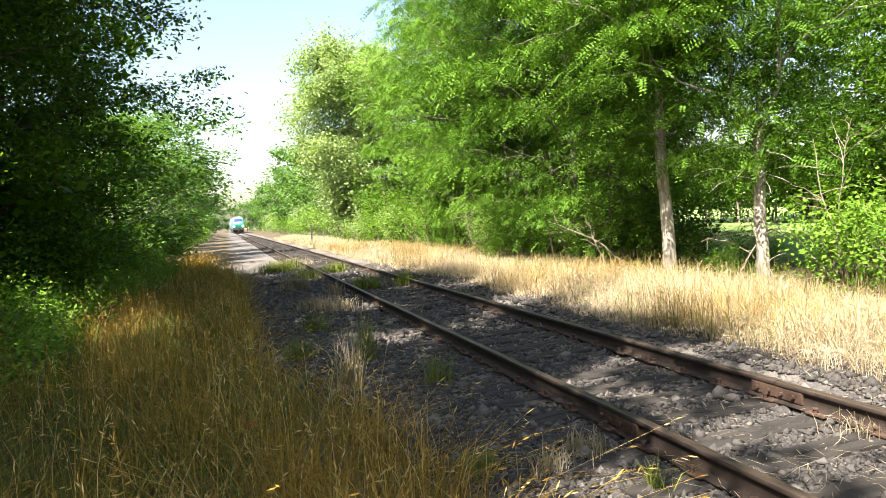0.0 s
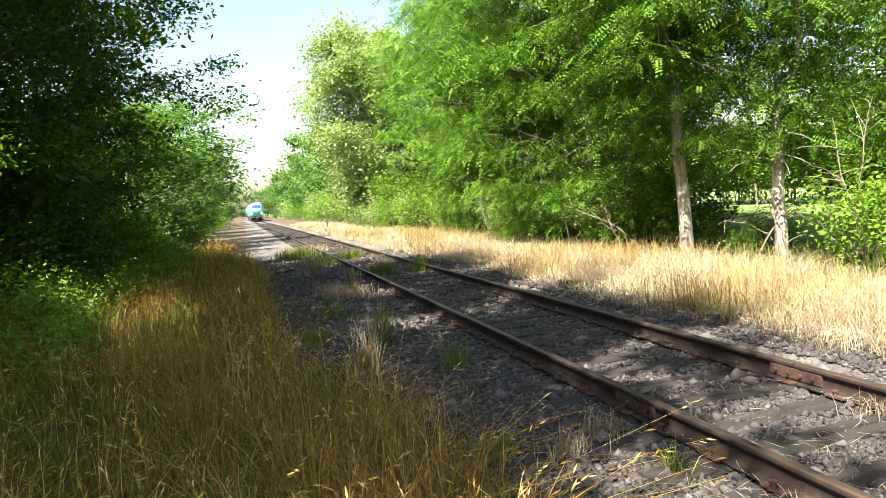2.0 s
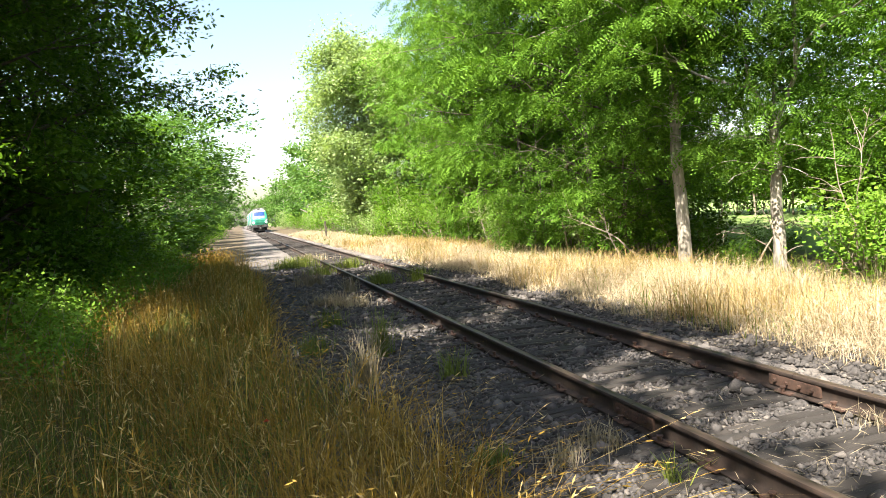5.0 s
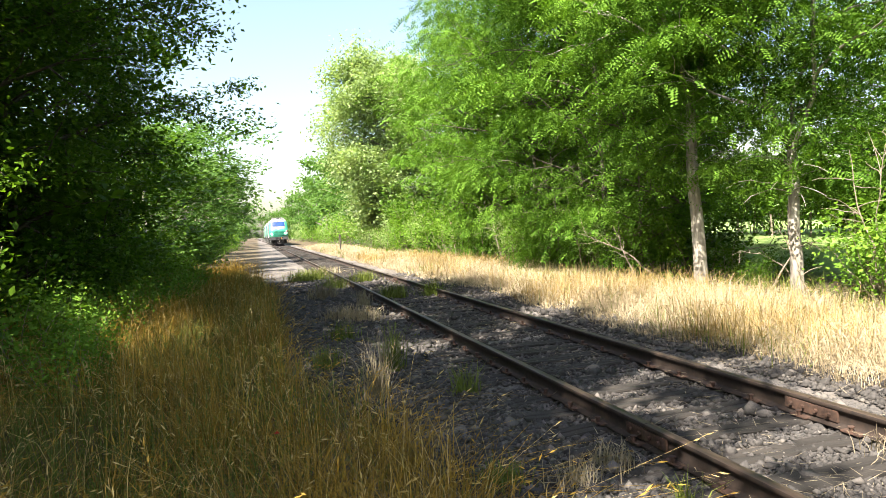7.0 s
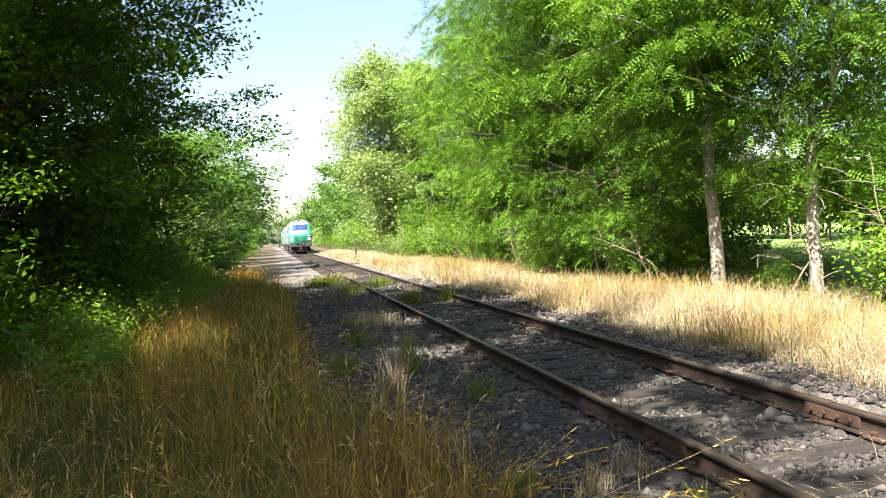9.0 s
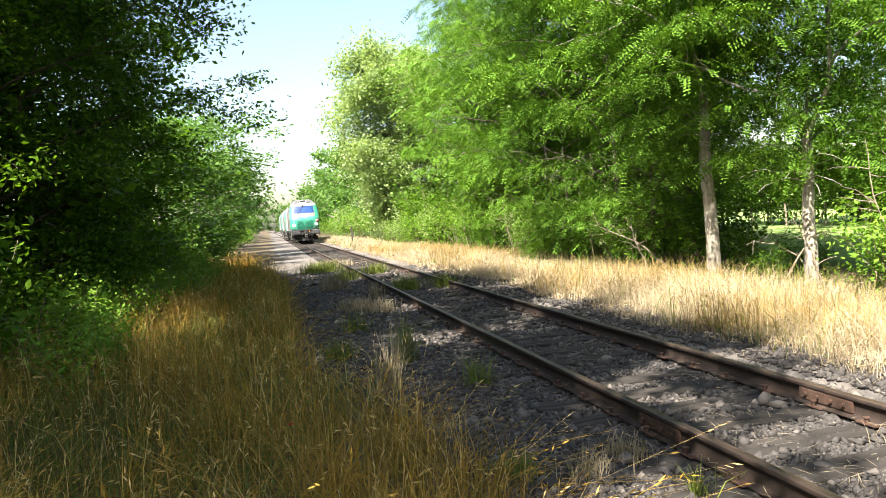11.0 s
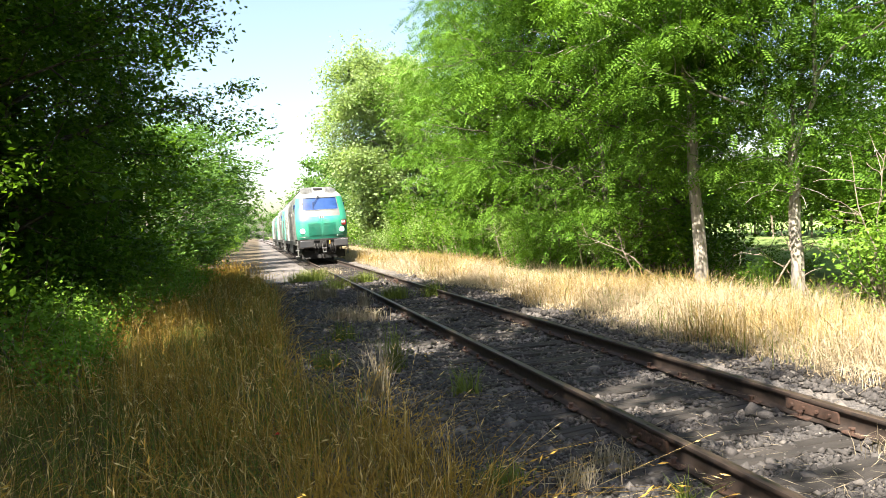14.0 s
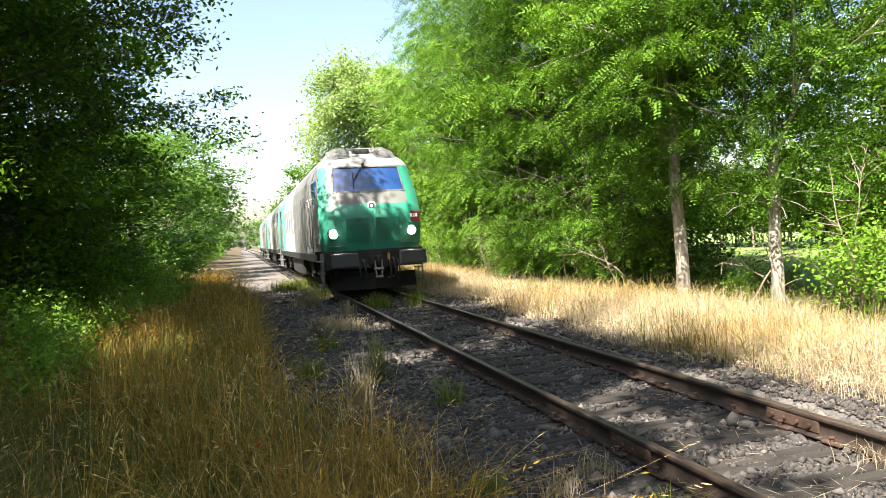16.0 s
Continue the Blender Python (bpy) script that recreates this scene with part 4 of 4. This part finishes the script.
BUFFER = paint("buffer_grey", (0.03, 0.032, 0.037), (0.05, 0.045, 0.04), 0.5, 0.5)
STEEL = plain("bare_steel", (0.25, 0.24, 0.23), 0.4, 0.8)
RUBBER = plain("black_rubber", (0.02, 0.02, 0.02), 0.7)
RED = plain("red_enamel", (0.16, 0.012, 0.014), 0.4)
AMBER = plain("brass_tap", (0.55, 0.30, 0.05), 0.45)
BARWHITE = plain("white_enamel", (0.8, 0.8, 0.78), 0.4)
LAMP = plain("lit_headlight", (0.9, 0.9, 0.85), 0.2, 0, 22.0)
TAIL = plain("red_lens", (0.30, 0.02, 0.02), 0.15)


def glass_mat():
    m, t, p, out = material("tinted_glass")
    n = noise_tex(t, 1.2, 3)
    t.links.new(ramp(t, ((0.35, (0.010, 0.035, 0.12)), (0.65, (0.02, 0.06, 0.20))), n), p.inputs["Base Color"])
    p.inputs["Roughness"].default_value = 0.06
    p.inputs["Specular IOR Level"].default_value = 0.9
    p.inputs["Coat Weight"].default_value = 0.6
    return m


GLASS = glass_mat()

# the cab's face: (set-back, height, half width) from the skirt up to the roof
FACE = [(0.16, 1.28, 1.36), (0.07, 1.50, 1.41), (0.02, 1.90, 1.42), (0.03, 2.30, 1.42), (0.14, 2.52, 1.41), (0.24, 2.74, 1.40), (0.30, 2.86, 1.385), (0.70, 3.62, 1.28), (0.80, 3.76, 1.22), (0.88, 3.83, 1.16), (1.55, 4.16, 0.86), (1.75, 4.24, 0.72)]


def face_point(v, u):
    """v runs along FACE by index, u from -1 to 1 across."""
    i = min(int(v), len(FACE) - 2)
    f = v - i
    y, z, w = (FACE[i][k] * (1 - f) + FACE[i + 1][k] * f for k in range(3))
    au = abs(u)
    return Vector((u * w, y + 0.34 * au ** 5 + 0.05 * au * au, z))


def face_patch(v0, v1, u0, u1, nv, nu, out=0.0, thick=0.0):
    bm = bmesh.new()
    grid = []
    for i in range(nv + 1):
        row = []
        for j in range(nu + 1):
            p = face_point(v0 + (v1 - v0) * i / nv, u0 + (u1 - u0) * j / nu)
            p.y -= out
            row.append(bm.verts.new(p))
        grid.append(row)
    for i in range(nv):
        for j in range(nu):
            bm.faces.new((grid[i][j], grid[i][j + 1], grid[i + 1][j + 1], grid[i + 1][j]))
    if thick:
        bmesh.ops.solidify(bm, geom=bm.faces[:], thickness=thick)
    return bm


SIDE = [(1.40, 1.02), (1.42, 1.30), (1.42, 2.40), (1.41, 3.00), (1.36, 3.40), (1.25, 3.72), (1.10, 3.92), (0.86, 4.12), (0.70, 4.22), (0.0, 4.27)]


def side_strip(y0, y1, i0, i1, ny=1):
    """The body's shell between two heights of SIDE, on both flanks as one piece each."""
    out = []
    for s in (-1, 1):
        bm = bmesh.new()
        rows = [[bm.verts.new((s * x, y0 + (y1 - y0) * k / ny, z)) for x, z in SIDE[i0:i1 + 1]] for k in range(ny + 1)]
        for a, b in zip(rows, rows[1:]):
            for k in range(len(a) - 1):
                q = (a[k], a[k + 1], b[k + 1], b[k])
                bm.faces.new(q if s > 0 else tuple(reversed(q)))
        bmesh.ops.recalc_face_normals(bm, faces=bm.faces[:])
        out.append(bm)
    return out


def cab(loco, at):
    """One driving cab ; its parts are made facing -y and then turned by at."""
    made = []

    def add(name, bm, mat, label="", parent=None, smooth=False):
        bmesh.ops.transform(bm, matrix=at, verts=bm.verts[:])
        ob = part(name, bm, mat, parent or loco, label, smooth)
        made.append(ob)
        return ob

    def addm(name, VF, mat, label="", parent=None):
        V = np.array([at @ Vector(v) for v in VF[0]])
        return part_mesh(name, mesh_np(name, V, VF[1], mat), parent or loco, label)
    nose = add("nose", face_patch(0, 4, -1, 1, 10, 24), GREEN, "glossy green cab nose with dirt streaks", smooth=True)
    bm = face_patch(0.9, 2.6, -0.52, -0.06, 4, 4, 0.012, 0.02)
    add("nose_panel", bm, GREEN, "green nose hatch", nose)
    bm = face_patch(0.9, 2.6, 0.06, 0.52, 4, 4, 0.012, 0.02)
    add("nose_panel", bm, GREEN, "green nose hatch", nose)
    add("centre_trim", face_patch(0.2, 3.4, -0.008, 0.008, 6, 1, 0.02, 0.015), TEAL, "pale green centre strip", nose)
    add("windscreen_band", face_patch(4, 6, -0.74, 0.74, 4, 12, 0.0), GREY, "grey band under the windscreen", smooth=True)
    add("cab_lip", face_patch(7, 9, -1, 1, 4, 20), ROOF, "grey roof lip", smooth=True)
    add("cab_roof", face_patch(9, 11, -1, 1, 4, 20), ROOF, "pale grey sloping cab roof", smooth=True)
    for s in (-1, 1):
        add("corner_pillar", face_patch(4, 7, min(s * 0.74, s), max(s * 0.74, s), 6, 6), GREEN, "green cab corner pillar", smooth=True)
    glass = add("windscreen", face_patch(6.05, 6.97, -0.715, 0.715, 5, 8, -0.02), GLASS, "blue tinted raked windscreen", smooth=True)
    for a in ((6.0, 6.06, -0.74, 0.74), (6.94, 7.0, -0.74, 0.74), (6.0, 7.0, -0.74, -0.705), (6.0, 7.0, 0.705, 0.74)):
        add("windscreen_frame", face_patch(*a, 5, 8, 0.012, 0.03), ROOF, "pale windscreen frame", glass)
    bm = bmesh.new()
    p0, p1 = face_point(7.25, -0.06), face_point(6.45, -0.30)
    cyl(bm, p0 + Vector((0, -0.07, 0)), p1 + Vector((0, -0.08, 0)), 0.020, 0.014, 8)
    cyl(bm, p0 + Vector((0, 0.02, 0)), p0 + Vector((0, -0.12, 0)), 0.045, seg=10)
    p2 = face_point(6.12, -0.30)
    p3 = face_point(6.72, -0.30)
    cyl(bm, p2 + Vector((0, -0.06, 0)), p3 + Vector((0, -0.06, 0)), 0.012, seg=6)
    add("wiper", bm, RUBBER, "black windscreen wiper", glass)
    bm = bmesh.new()
    box(bm, -0.25, 0.25, 1.30, 1.80, 3.98, 4.17, 0.03)
    box(bm, -0.20, -0.02, 1.24, 1.34, 4.03, 4.13, 0.02)
    box(bm, 0.02, 0.20, 1.24, 1.34, 4.03, 4.13, 0.02)
    add("roof_horn_box", bm, DARK, "dark horn box on the cab roof")
    for s in (-1, 1):
        bm = bmesh.new()
        xs = (s * 0.30, s * 0.42, s * 0.70, s * 0.98)
        rows = [[bm.verts.new((x, y, z + dz)) for x, dz in zip(xs, (-0.05, 0.0, 0.0, -0.13))] for y, z in ((0.96, 3.885), (1.60, 4.235), (2.6, 4.29), (3.4, 4.25))]
        for p, q in zip(rows, rows[1:]):
            for k in range(3):
                bm.faces.new((p[k], p[k + 1], q[k + 1], q[k]))
        bmesh.ops.solidify(bm, geom=bm.faces[:], thickness=0.05)
        bmesh.ops.recalc_face_normals(bm, faces=bm.faces[:])
        add("roof_fairing", bm, ROOF, "pale grey raised roof fairing")
    # lamps
    for s in (-1, 1):
        c = face_point(1.62, s * 0.76)
        bm = bmesh.new()
        cyl(bm, c + Vector((0, 0.05, 0)), c + Vector((0, -0.022, 0)), 0.155, 0.14, 20)
        cyl(bm, c + Vector((-s * 0.27, 0.05, 0)), c + Vector((-s * 0.27, -0.018, 0)), 0.11, 0.10, 18)
        h = add("lamp_housing", bm, DARK, "dark round lamp housing")
        bm = bmesh.new()
        cyl(bm, c + Vector((0, -0.015, 0)), c + Vector((0, -0.035, 0)), 0.125, 0.11, 20)
        add("headlight", bm, LAMP, "bright lit round headlight", h)
        bm = bmesh.new()
        cyl(bm, c + Vector((-s * 0.27, -0.012, 0)), c + Vector((-s * 0.27, -0.028, 0)), 0.08, 0.07, 18)
        add("tail_lamp", bm, TAIL, "unlit red tail lamp", h)
    # emblem, plate and number bars
    c = face_point(3.75, 0)
    bm = bmesh.new()
    cyl(bm, c + Vector((0, 0.03, 0)), c + Vector((0, -0.02, 0)), 0.125, seg=24)
    em = add("emblem", bm, BARWHITE, "round white emblem")
    bm = bmesh.new()
    cyl(bm, c + Vector((0, 0.0, 0)), c + Vector((0, -0.028, 0)), 0.085, seg=24)
    add("emblem_disc", bm, DARK, "dark emblem disc", em)
    bm = bmesh.new()
    cyl(bm, c + Vector((0, 0.0, 0)), c + Vector((0, -0.034, 0)), 0.045, seg=18)
    add("emblem_mark", bm, BARWHITE, "plain white mark", em)
    c = face_point(2.55, 0.80)
    bm = bmesh.new()
    box(bm, c.x - 0.19, c.x + 0.19, c.y - 0.03, c.y + 0.12, c.z - 0.14, c.z + 0.14, 0.012)
    pl = add("red_plate", bm, RED, "red enamel plate with white marks")
    for k in range(4):
        bm = bmesh.new()
        x = c.x - 0.14 + 0.075 * k
        box(bm, x, x + 0.05, c.y - 0.036, c.y - 0.028, c.z - 0.02 + 0.01 * (k % 2), c.z + 0.08)
        add("plate_mark", bm, BARWHITE, "plain white bar", pl)
    c = face_point(3.1, 0)
    for k in range(5):
        bm = bmesh.new()
        x = -0.22 + 0.09 * k
        box(bm, x, x + 0.055, c.y - 0.012, c.y + 0.01, c.z - 0.05, c.z + 0.05)
        add("number_bar", bm, TEAL, "plain pale bar", nose)
    # handrails on the nose
    for s in (-1, 1):
        a, b = face_point(0.6, s * 0.90), face_point(0.6, s * 0.55)
        addm("handrail", pipe([a + Vector((0, 0.0, 0)), a + Vector((0, -0.06, 0)), (a + b) / 2 + Vector((0, -0.08, 0)), b + Vector((0, -0.06, 0)), b], 0.014), STEEL, "bare steel handrail")
    # buffer beam and what hangs on it
    bm = bmesh.new()
    box(bm, -1.34, 1.34, 0.05, 0.45, 0.78, 1.27, 0.02)
    box(bm, -1.30, 1.30, -0.02, 0.06, 1.18, 1.28, 0.01)
    beam = add("buffer_beam", bm, DARK, "black buffer beam")
    for s in (-1, 1):
        bm = bmesh.new()
        box(bm, s * 0.92 - 0.20, s * 0.92 + 0.20, -0.10, 0.08, 0.86, 1.22, 0.03)
        cyl(bm, (s * 0.92, -0.08, 1.04), (s * 0.92, -0.50, 1.04), 0.13, 0.11, 16)
        bf = add("buffer", bm, DARK, "black buffer housing")
        bm = bmesh.new()
        box(bm, s * 0.92 - 0.37, s * 0.92 + 0.37, -0.60, -0.50, 0.84, 1.22, 0.045)
        add("buffer_head", bm, BUFFER, "wide grey rectangular buffer head", bf)
    bm = bmesh.new()
    cyl(bm, (0, 0.1, 1.03), (0, -0.28, 1.03), 0.06)
    box(bm, -0.045, 0.045, -0.48, -0.26, 0.93, 1.12, 0.03)
    box(bm, -0.18, 0.18, -0.04, 0.06, 0.86, 1.20, 0.02)
    add("draw_hook", bm, DARK, "heavy black draw hook")
    bm = bmesh.new()
    for s in (-1, 1):
        cyl(bm, (s * 0.10, -0.40, 1.0), (s * 0.07, -0.44, 0.55), 0.022)
    cyl(bm, (-0.13, -0.44, 0.76), (0.13, -0.44, 0.76), 0.035)
    cyl(bm, (-0.10, -0.44, 0.55), (0.10, -0.44, 0.55), 0.03)
    add("screw_coupling", bm, STEEL, "hanging steel screw coupling")
    for x, d in ((0.34, 0.0), (0.46, 0.03), (0.58, -0.02), (-0.34, 0.0), (-0.50, 0.02)):
        z0 = 1.0 + d
        addm("air_hose", pipe([(x, 0.0, z0), (x, -0.14, z0 - 0.02), (x + 0.02, -0.24, z0 - 0.20), (x + 0.03, -0.24, z0 - 0.40), (x + 0.01, -0.16, z0 - 0.52), (x - 0.02, -0.05, z0 - 0.50)], 0.024, 7), RUBBER, "black air hose")
    bm = bmesh.new()
    box(bm, 0.31, 0.36, -0.22, -0.10, 0.98, 1.16, 0.012)
    add("air_tap", bm, AMBER, "yellow air tap")
    # plough and side steps
    bm = bmesh.new()
    prof = [(-1.20, 0.55), (0.0, 0.32), (1.20, 0.55)]
    top = [bm.verts.new((x, y - 0.06, 0.62)) for x, y in prof]
    low = [bm.verts.new((x, y - 0.16, 0.20)) for x, y in prof]
    for k in range(2):
        bm.faces.new((low[k], low[k + 1], top[k + 1], top[k]))
    bmesh.ops.solidify(bm, geom=bm.faces[:], thickness=0.04)
    add("rail_guard", bm, DARK, "black plough plate over the rails")
    for s in (-1, 1):
        bm = bmesh.new()
        for z in (0.35, 0.68, 1.0):
            box(bm, s * 1.38 - 0.13, s * 1.38 + 0.07, 0.35, 0.80, z, z + 0.035, 0.008)
        box(bm, s * 1.38 - 0.02, s * 1.38 + 0.02, 0.33, 0.37, 0.35, 1.25)
        box(bm, s * 1.38 - 0.02, s * 1.38 + 0.02, 0.78, 0.82, 0.35, 1.25)
        add("cab_step", bm, GREY, "grey steel cab steps")
        # cab flank behind the rounded corner
        bm = bmesh.new()
        edge = [face_point(v, s) for v in (0, 1, 2, 3, 4, 5, 6, 6.5, 7, 8, 9, 10, 11)]
        back = []
        for p in edge:
            xs = np.interp(p.z, [z for x, z in SIDE], [x for x, z in SIDE])
            back.append(Vector((s * xs, 2.0, p.z)))
        A = [bm.verts.new(p) for p in edge]
        B = [bm.verts.new(p) for p in back]
        for k in range(len(A) - 1):
            bm.faces.new((A[k], A[k + 1], B[k + 1], B[k]))
        bmesh.ops.recalc_face_normals(bm, faces=bm.faces[:])
        flank = add("cab_flank", bm, GREY, "dusty grey cab side")
        bm = bmesh.new()
        box(bm, s * 1.375 - 0.04, s * 1.375 + 0.05, 1.15, 1.95, 2.62, 3.28, 0.03)
        add("side_window", bm, GLASS, "dark cab side window", flank)
        bm = bmesh.new()
        box(bm, s * 1.41 - 0.03, s * 1.41 + 0.025, 2.25, 2.95, 1.25, 3.30, 0.02)
        dr = add("cab_door", bm, GREY, "grey cab door")
        bm = bmesh.new()
        box(bm, s * 1.41 - 0.03, s * 1.41 + 0.034, 2.36, 2.84, 2.60, 3.18, 0.03)
        add("door_window", bm, GLASS, "dark door window", dr)
        for y in (2.17, 3.03):
            addm("door_rail", pipe([(s * 1.42, y, 1.35), (s * 1.50, y, 1.45), (s * 1.50, y, 2.3), (s * 1.50, y, 2.75), (s * 1.42, y, 2.85)], 0.016), STEEL, "steel grab rail")


def wheelset_mesh(mat):
    bm = bmesh.new()
    cyl(bm, (-0.75, 0, 0), (0.75, 0, 0), 0.09, seg=12)
    for s in (-1, 1):
        cyl(bm, (s * 0.69, 0, 0), (s * 0.82, 0, 0), 0.55, 0.53, 28)
        cyl(bm, (s * 0.665, 0, 0), (s * 0.69, 0, 0), 0.585, seg=28)
        cyl(bm, (s * 0.82, 0, 0), (s * 0.90, 0, 0), 0.14, seg=12)
        for k in range(6):
            a = k * math.pi / 3
            cyl(bm, (s * 0.82, math.cos(a) * 0.3, math.sin(a) * 0.3), (s * 0.835, math.cos(a) * 0.3, math.sin(a) * 0.3), 0.05, seg=8)
    me = bpy.data.meshes.new("wheelset")
    bm.to_mesh(me)
    bm.free()
    me.materials.append(mat)
    return me


WHEEL_Y = (3.05, 5.85, 14.43, 17.23)
LENGTH = 20.28


def locomotive():
    loco = new("locomotive")
    tagged(loco, "green and grey diesel freight locomotive with lit headlights", "locomotive", "locomotives of the train")
    cab(loco, Matrix.Identity(4))
    cab(loco, Matrix.Translation((0, LENGTH, 0)) @ Matrix.Rotation(math.pi, 4, "Z"))
    # shell in painted stretches, with lower and upper panels and the roof
    for y0, y1, mat, label in ((2.0, 9.6, GREY, "dusty grey body side panel"), (9.6, 15.0, WHITE, "dirty white body side panel"), (15.0, LENGTH - 2.0, TEAL, "pale green body side panel")):
        for bm in side_strip(y0, y1, 0, 5, 4):
            part("side_panel", bm, mat, loco, label)
    for bm in side_strip(2.0, LENGTH - 2.0, 5, 9, 8):
        part("roof_panel", bm, ROOF, loco, "pale grey roof panel", True)
    # ribs, grilles and doors on the flanks
    for s in (-1, 1):
        for y in np.arange(3.4, LENGTH - 3.0, 1.15):
            bm = bmesh.new()
            box(bm, s * 1.42 - 0.01, s * 1.42 + 0.018, y, y + 0.05, 1.25, 3.05, 0.006)
            part("body_rib", bm, GREY if y < 9.5 else (WHITE if y < 15 else TEAL), loco)
        for y0 in (9.9, 11.2, 12.5, 13.7):
            bm = bmesh.new()
            box(bm, s * 1.42 - 0.02, s * 1.42 + 0.02, y0, y0 + 0.95, 2.0, 3.0, 0.01)
            gr = part("grille", bm, WHITE, loco, "dirty white air grille")
            for k in range(9):
                bm = bmesh.new()
                box(bm, s * 1.44 - 0.012, s * 1.44 + 0.02, y0 + 0.05, y0 + 0.90, 2.06 + k * 0.10, 2.10 + k * 0.10)
                part("grille_slat", bm, GREY, gr)
        bm = bmesh.new()
        box(bm, s * 1.40 - 0.05, s * 1.40 + 0.03, 1.2, LENGTH - 1.2, 0.98, 1.20, 0.01)
        part("sole_bar", bm, DARK, loco, "black underframe beam")
    for y in (6.5, 9.5, 12.4):
        bm = bmesh.new()
        box(bm, -0.75, 0.75, y, y + 1.6, 4.18, 4.36, 0.04)
        cyl(bm, (0, y + 0.8, 4.30), (0, y + 0.8, 4.40), 0.5, seg=20)
        part("roof_fan", bm, DARK, loco, "dark roof fan housing")
    bm = bmesh.new()
    box(bm, -1.30, 1.30, 7.6, 12.6, 0.35, 1.05, 0.08)
    part("fuel_tank", bm, DARK, loco, "black fuel tank under the body")
    for y in (3.05, 14.43):
        bm = bmesh.new()
        for s in (-1, 1):
            box(bm, s * 1.02 - 0.09, s * 1.02 + 0.09, y - 0.75, y + 3.55, 0.52, 0.82, 0.03)
            for yy in (y, y + 2.8):
                box(bm, s * 1.05 - 0.12, s * 1.05 + 0.14, yy - 0.2, yy + 0.2, 0.36, 0.72, 0.03)
                cyl(bm, (s * 1.10, yy - 0.35, 0.70), (s * 1.10, yy - 0.35, 1.02), 0.12, seg=12)
                cyl(bm, (s * 1.10, yy + 0.35, 0.70), (s * 1.10, yy + 0.35, 1.02), 0.12, seg=12)
            cyl(bm, (s * 1.10, y + 1.4, 0.55), (s * 1.10, y + 1.4, 1.0), 0.18, seg=12)
        box(bm, -1.0, 1.0, y + 1.1, y + 1.7, 0.45, 0.80, 0.03)
        part("bogie", bm, DARK, loco, "black bogie frame with coil springs")
    bm = bmesh.new()
    box(bm, -1.25, 1.25, 0.6, LENGTH - 0.6, 0.92, 1.10, 0.02)
    part("underframe", bm, DARK, loco, "black underframe")
    me = wheelset_mesh(plain("wheel_steel", (0.09, 0.075, 0.065), 0.55, 0.5))
    for y in WHEEL_Y:
        w = part_mesh("wheelset", me, loco, "dark steel wheelset")
        w.location = (0, y, 0.55)
    return loco


SPEED = 10.27
FRONT_AT_END = 18.93
LOCO = locomotive()
TRAIN = [(LOCO, 0.0), (copy_thing(LOCO, Matrix.Identity(4)), LENGTH + 0.35), (copy_thing(LOCO, Matrix.Identity(4)), 2 * LENGTH + 0.7)]
for follower, _ in TRAIN[1:]:
    tagged(follower, "green and white diesel freight locomotive coupled behind another")


# ---- what moves ----
def motions():
    times = [k / 2 for k in range(33)]
    turn_times = [k / 15 for k in range(241)]
    for loco, back in TRAIN:
        walk(loco, [(t, pose(track_x(FRONT_AT_END + back + SPEED * (16 - t)), FRONT_AT_END + back + SPEED * (16 - t), RAIL_Z)) for t in times])
        for ob in loco.children:
            if ob.name.startswith("wheelset"):
                y = ob.location.y
                walk(ob, [(t, pose(0, y, 0.55, math.degrees(SPEED * t / 0.55))) for t in turn_times])


motions()
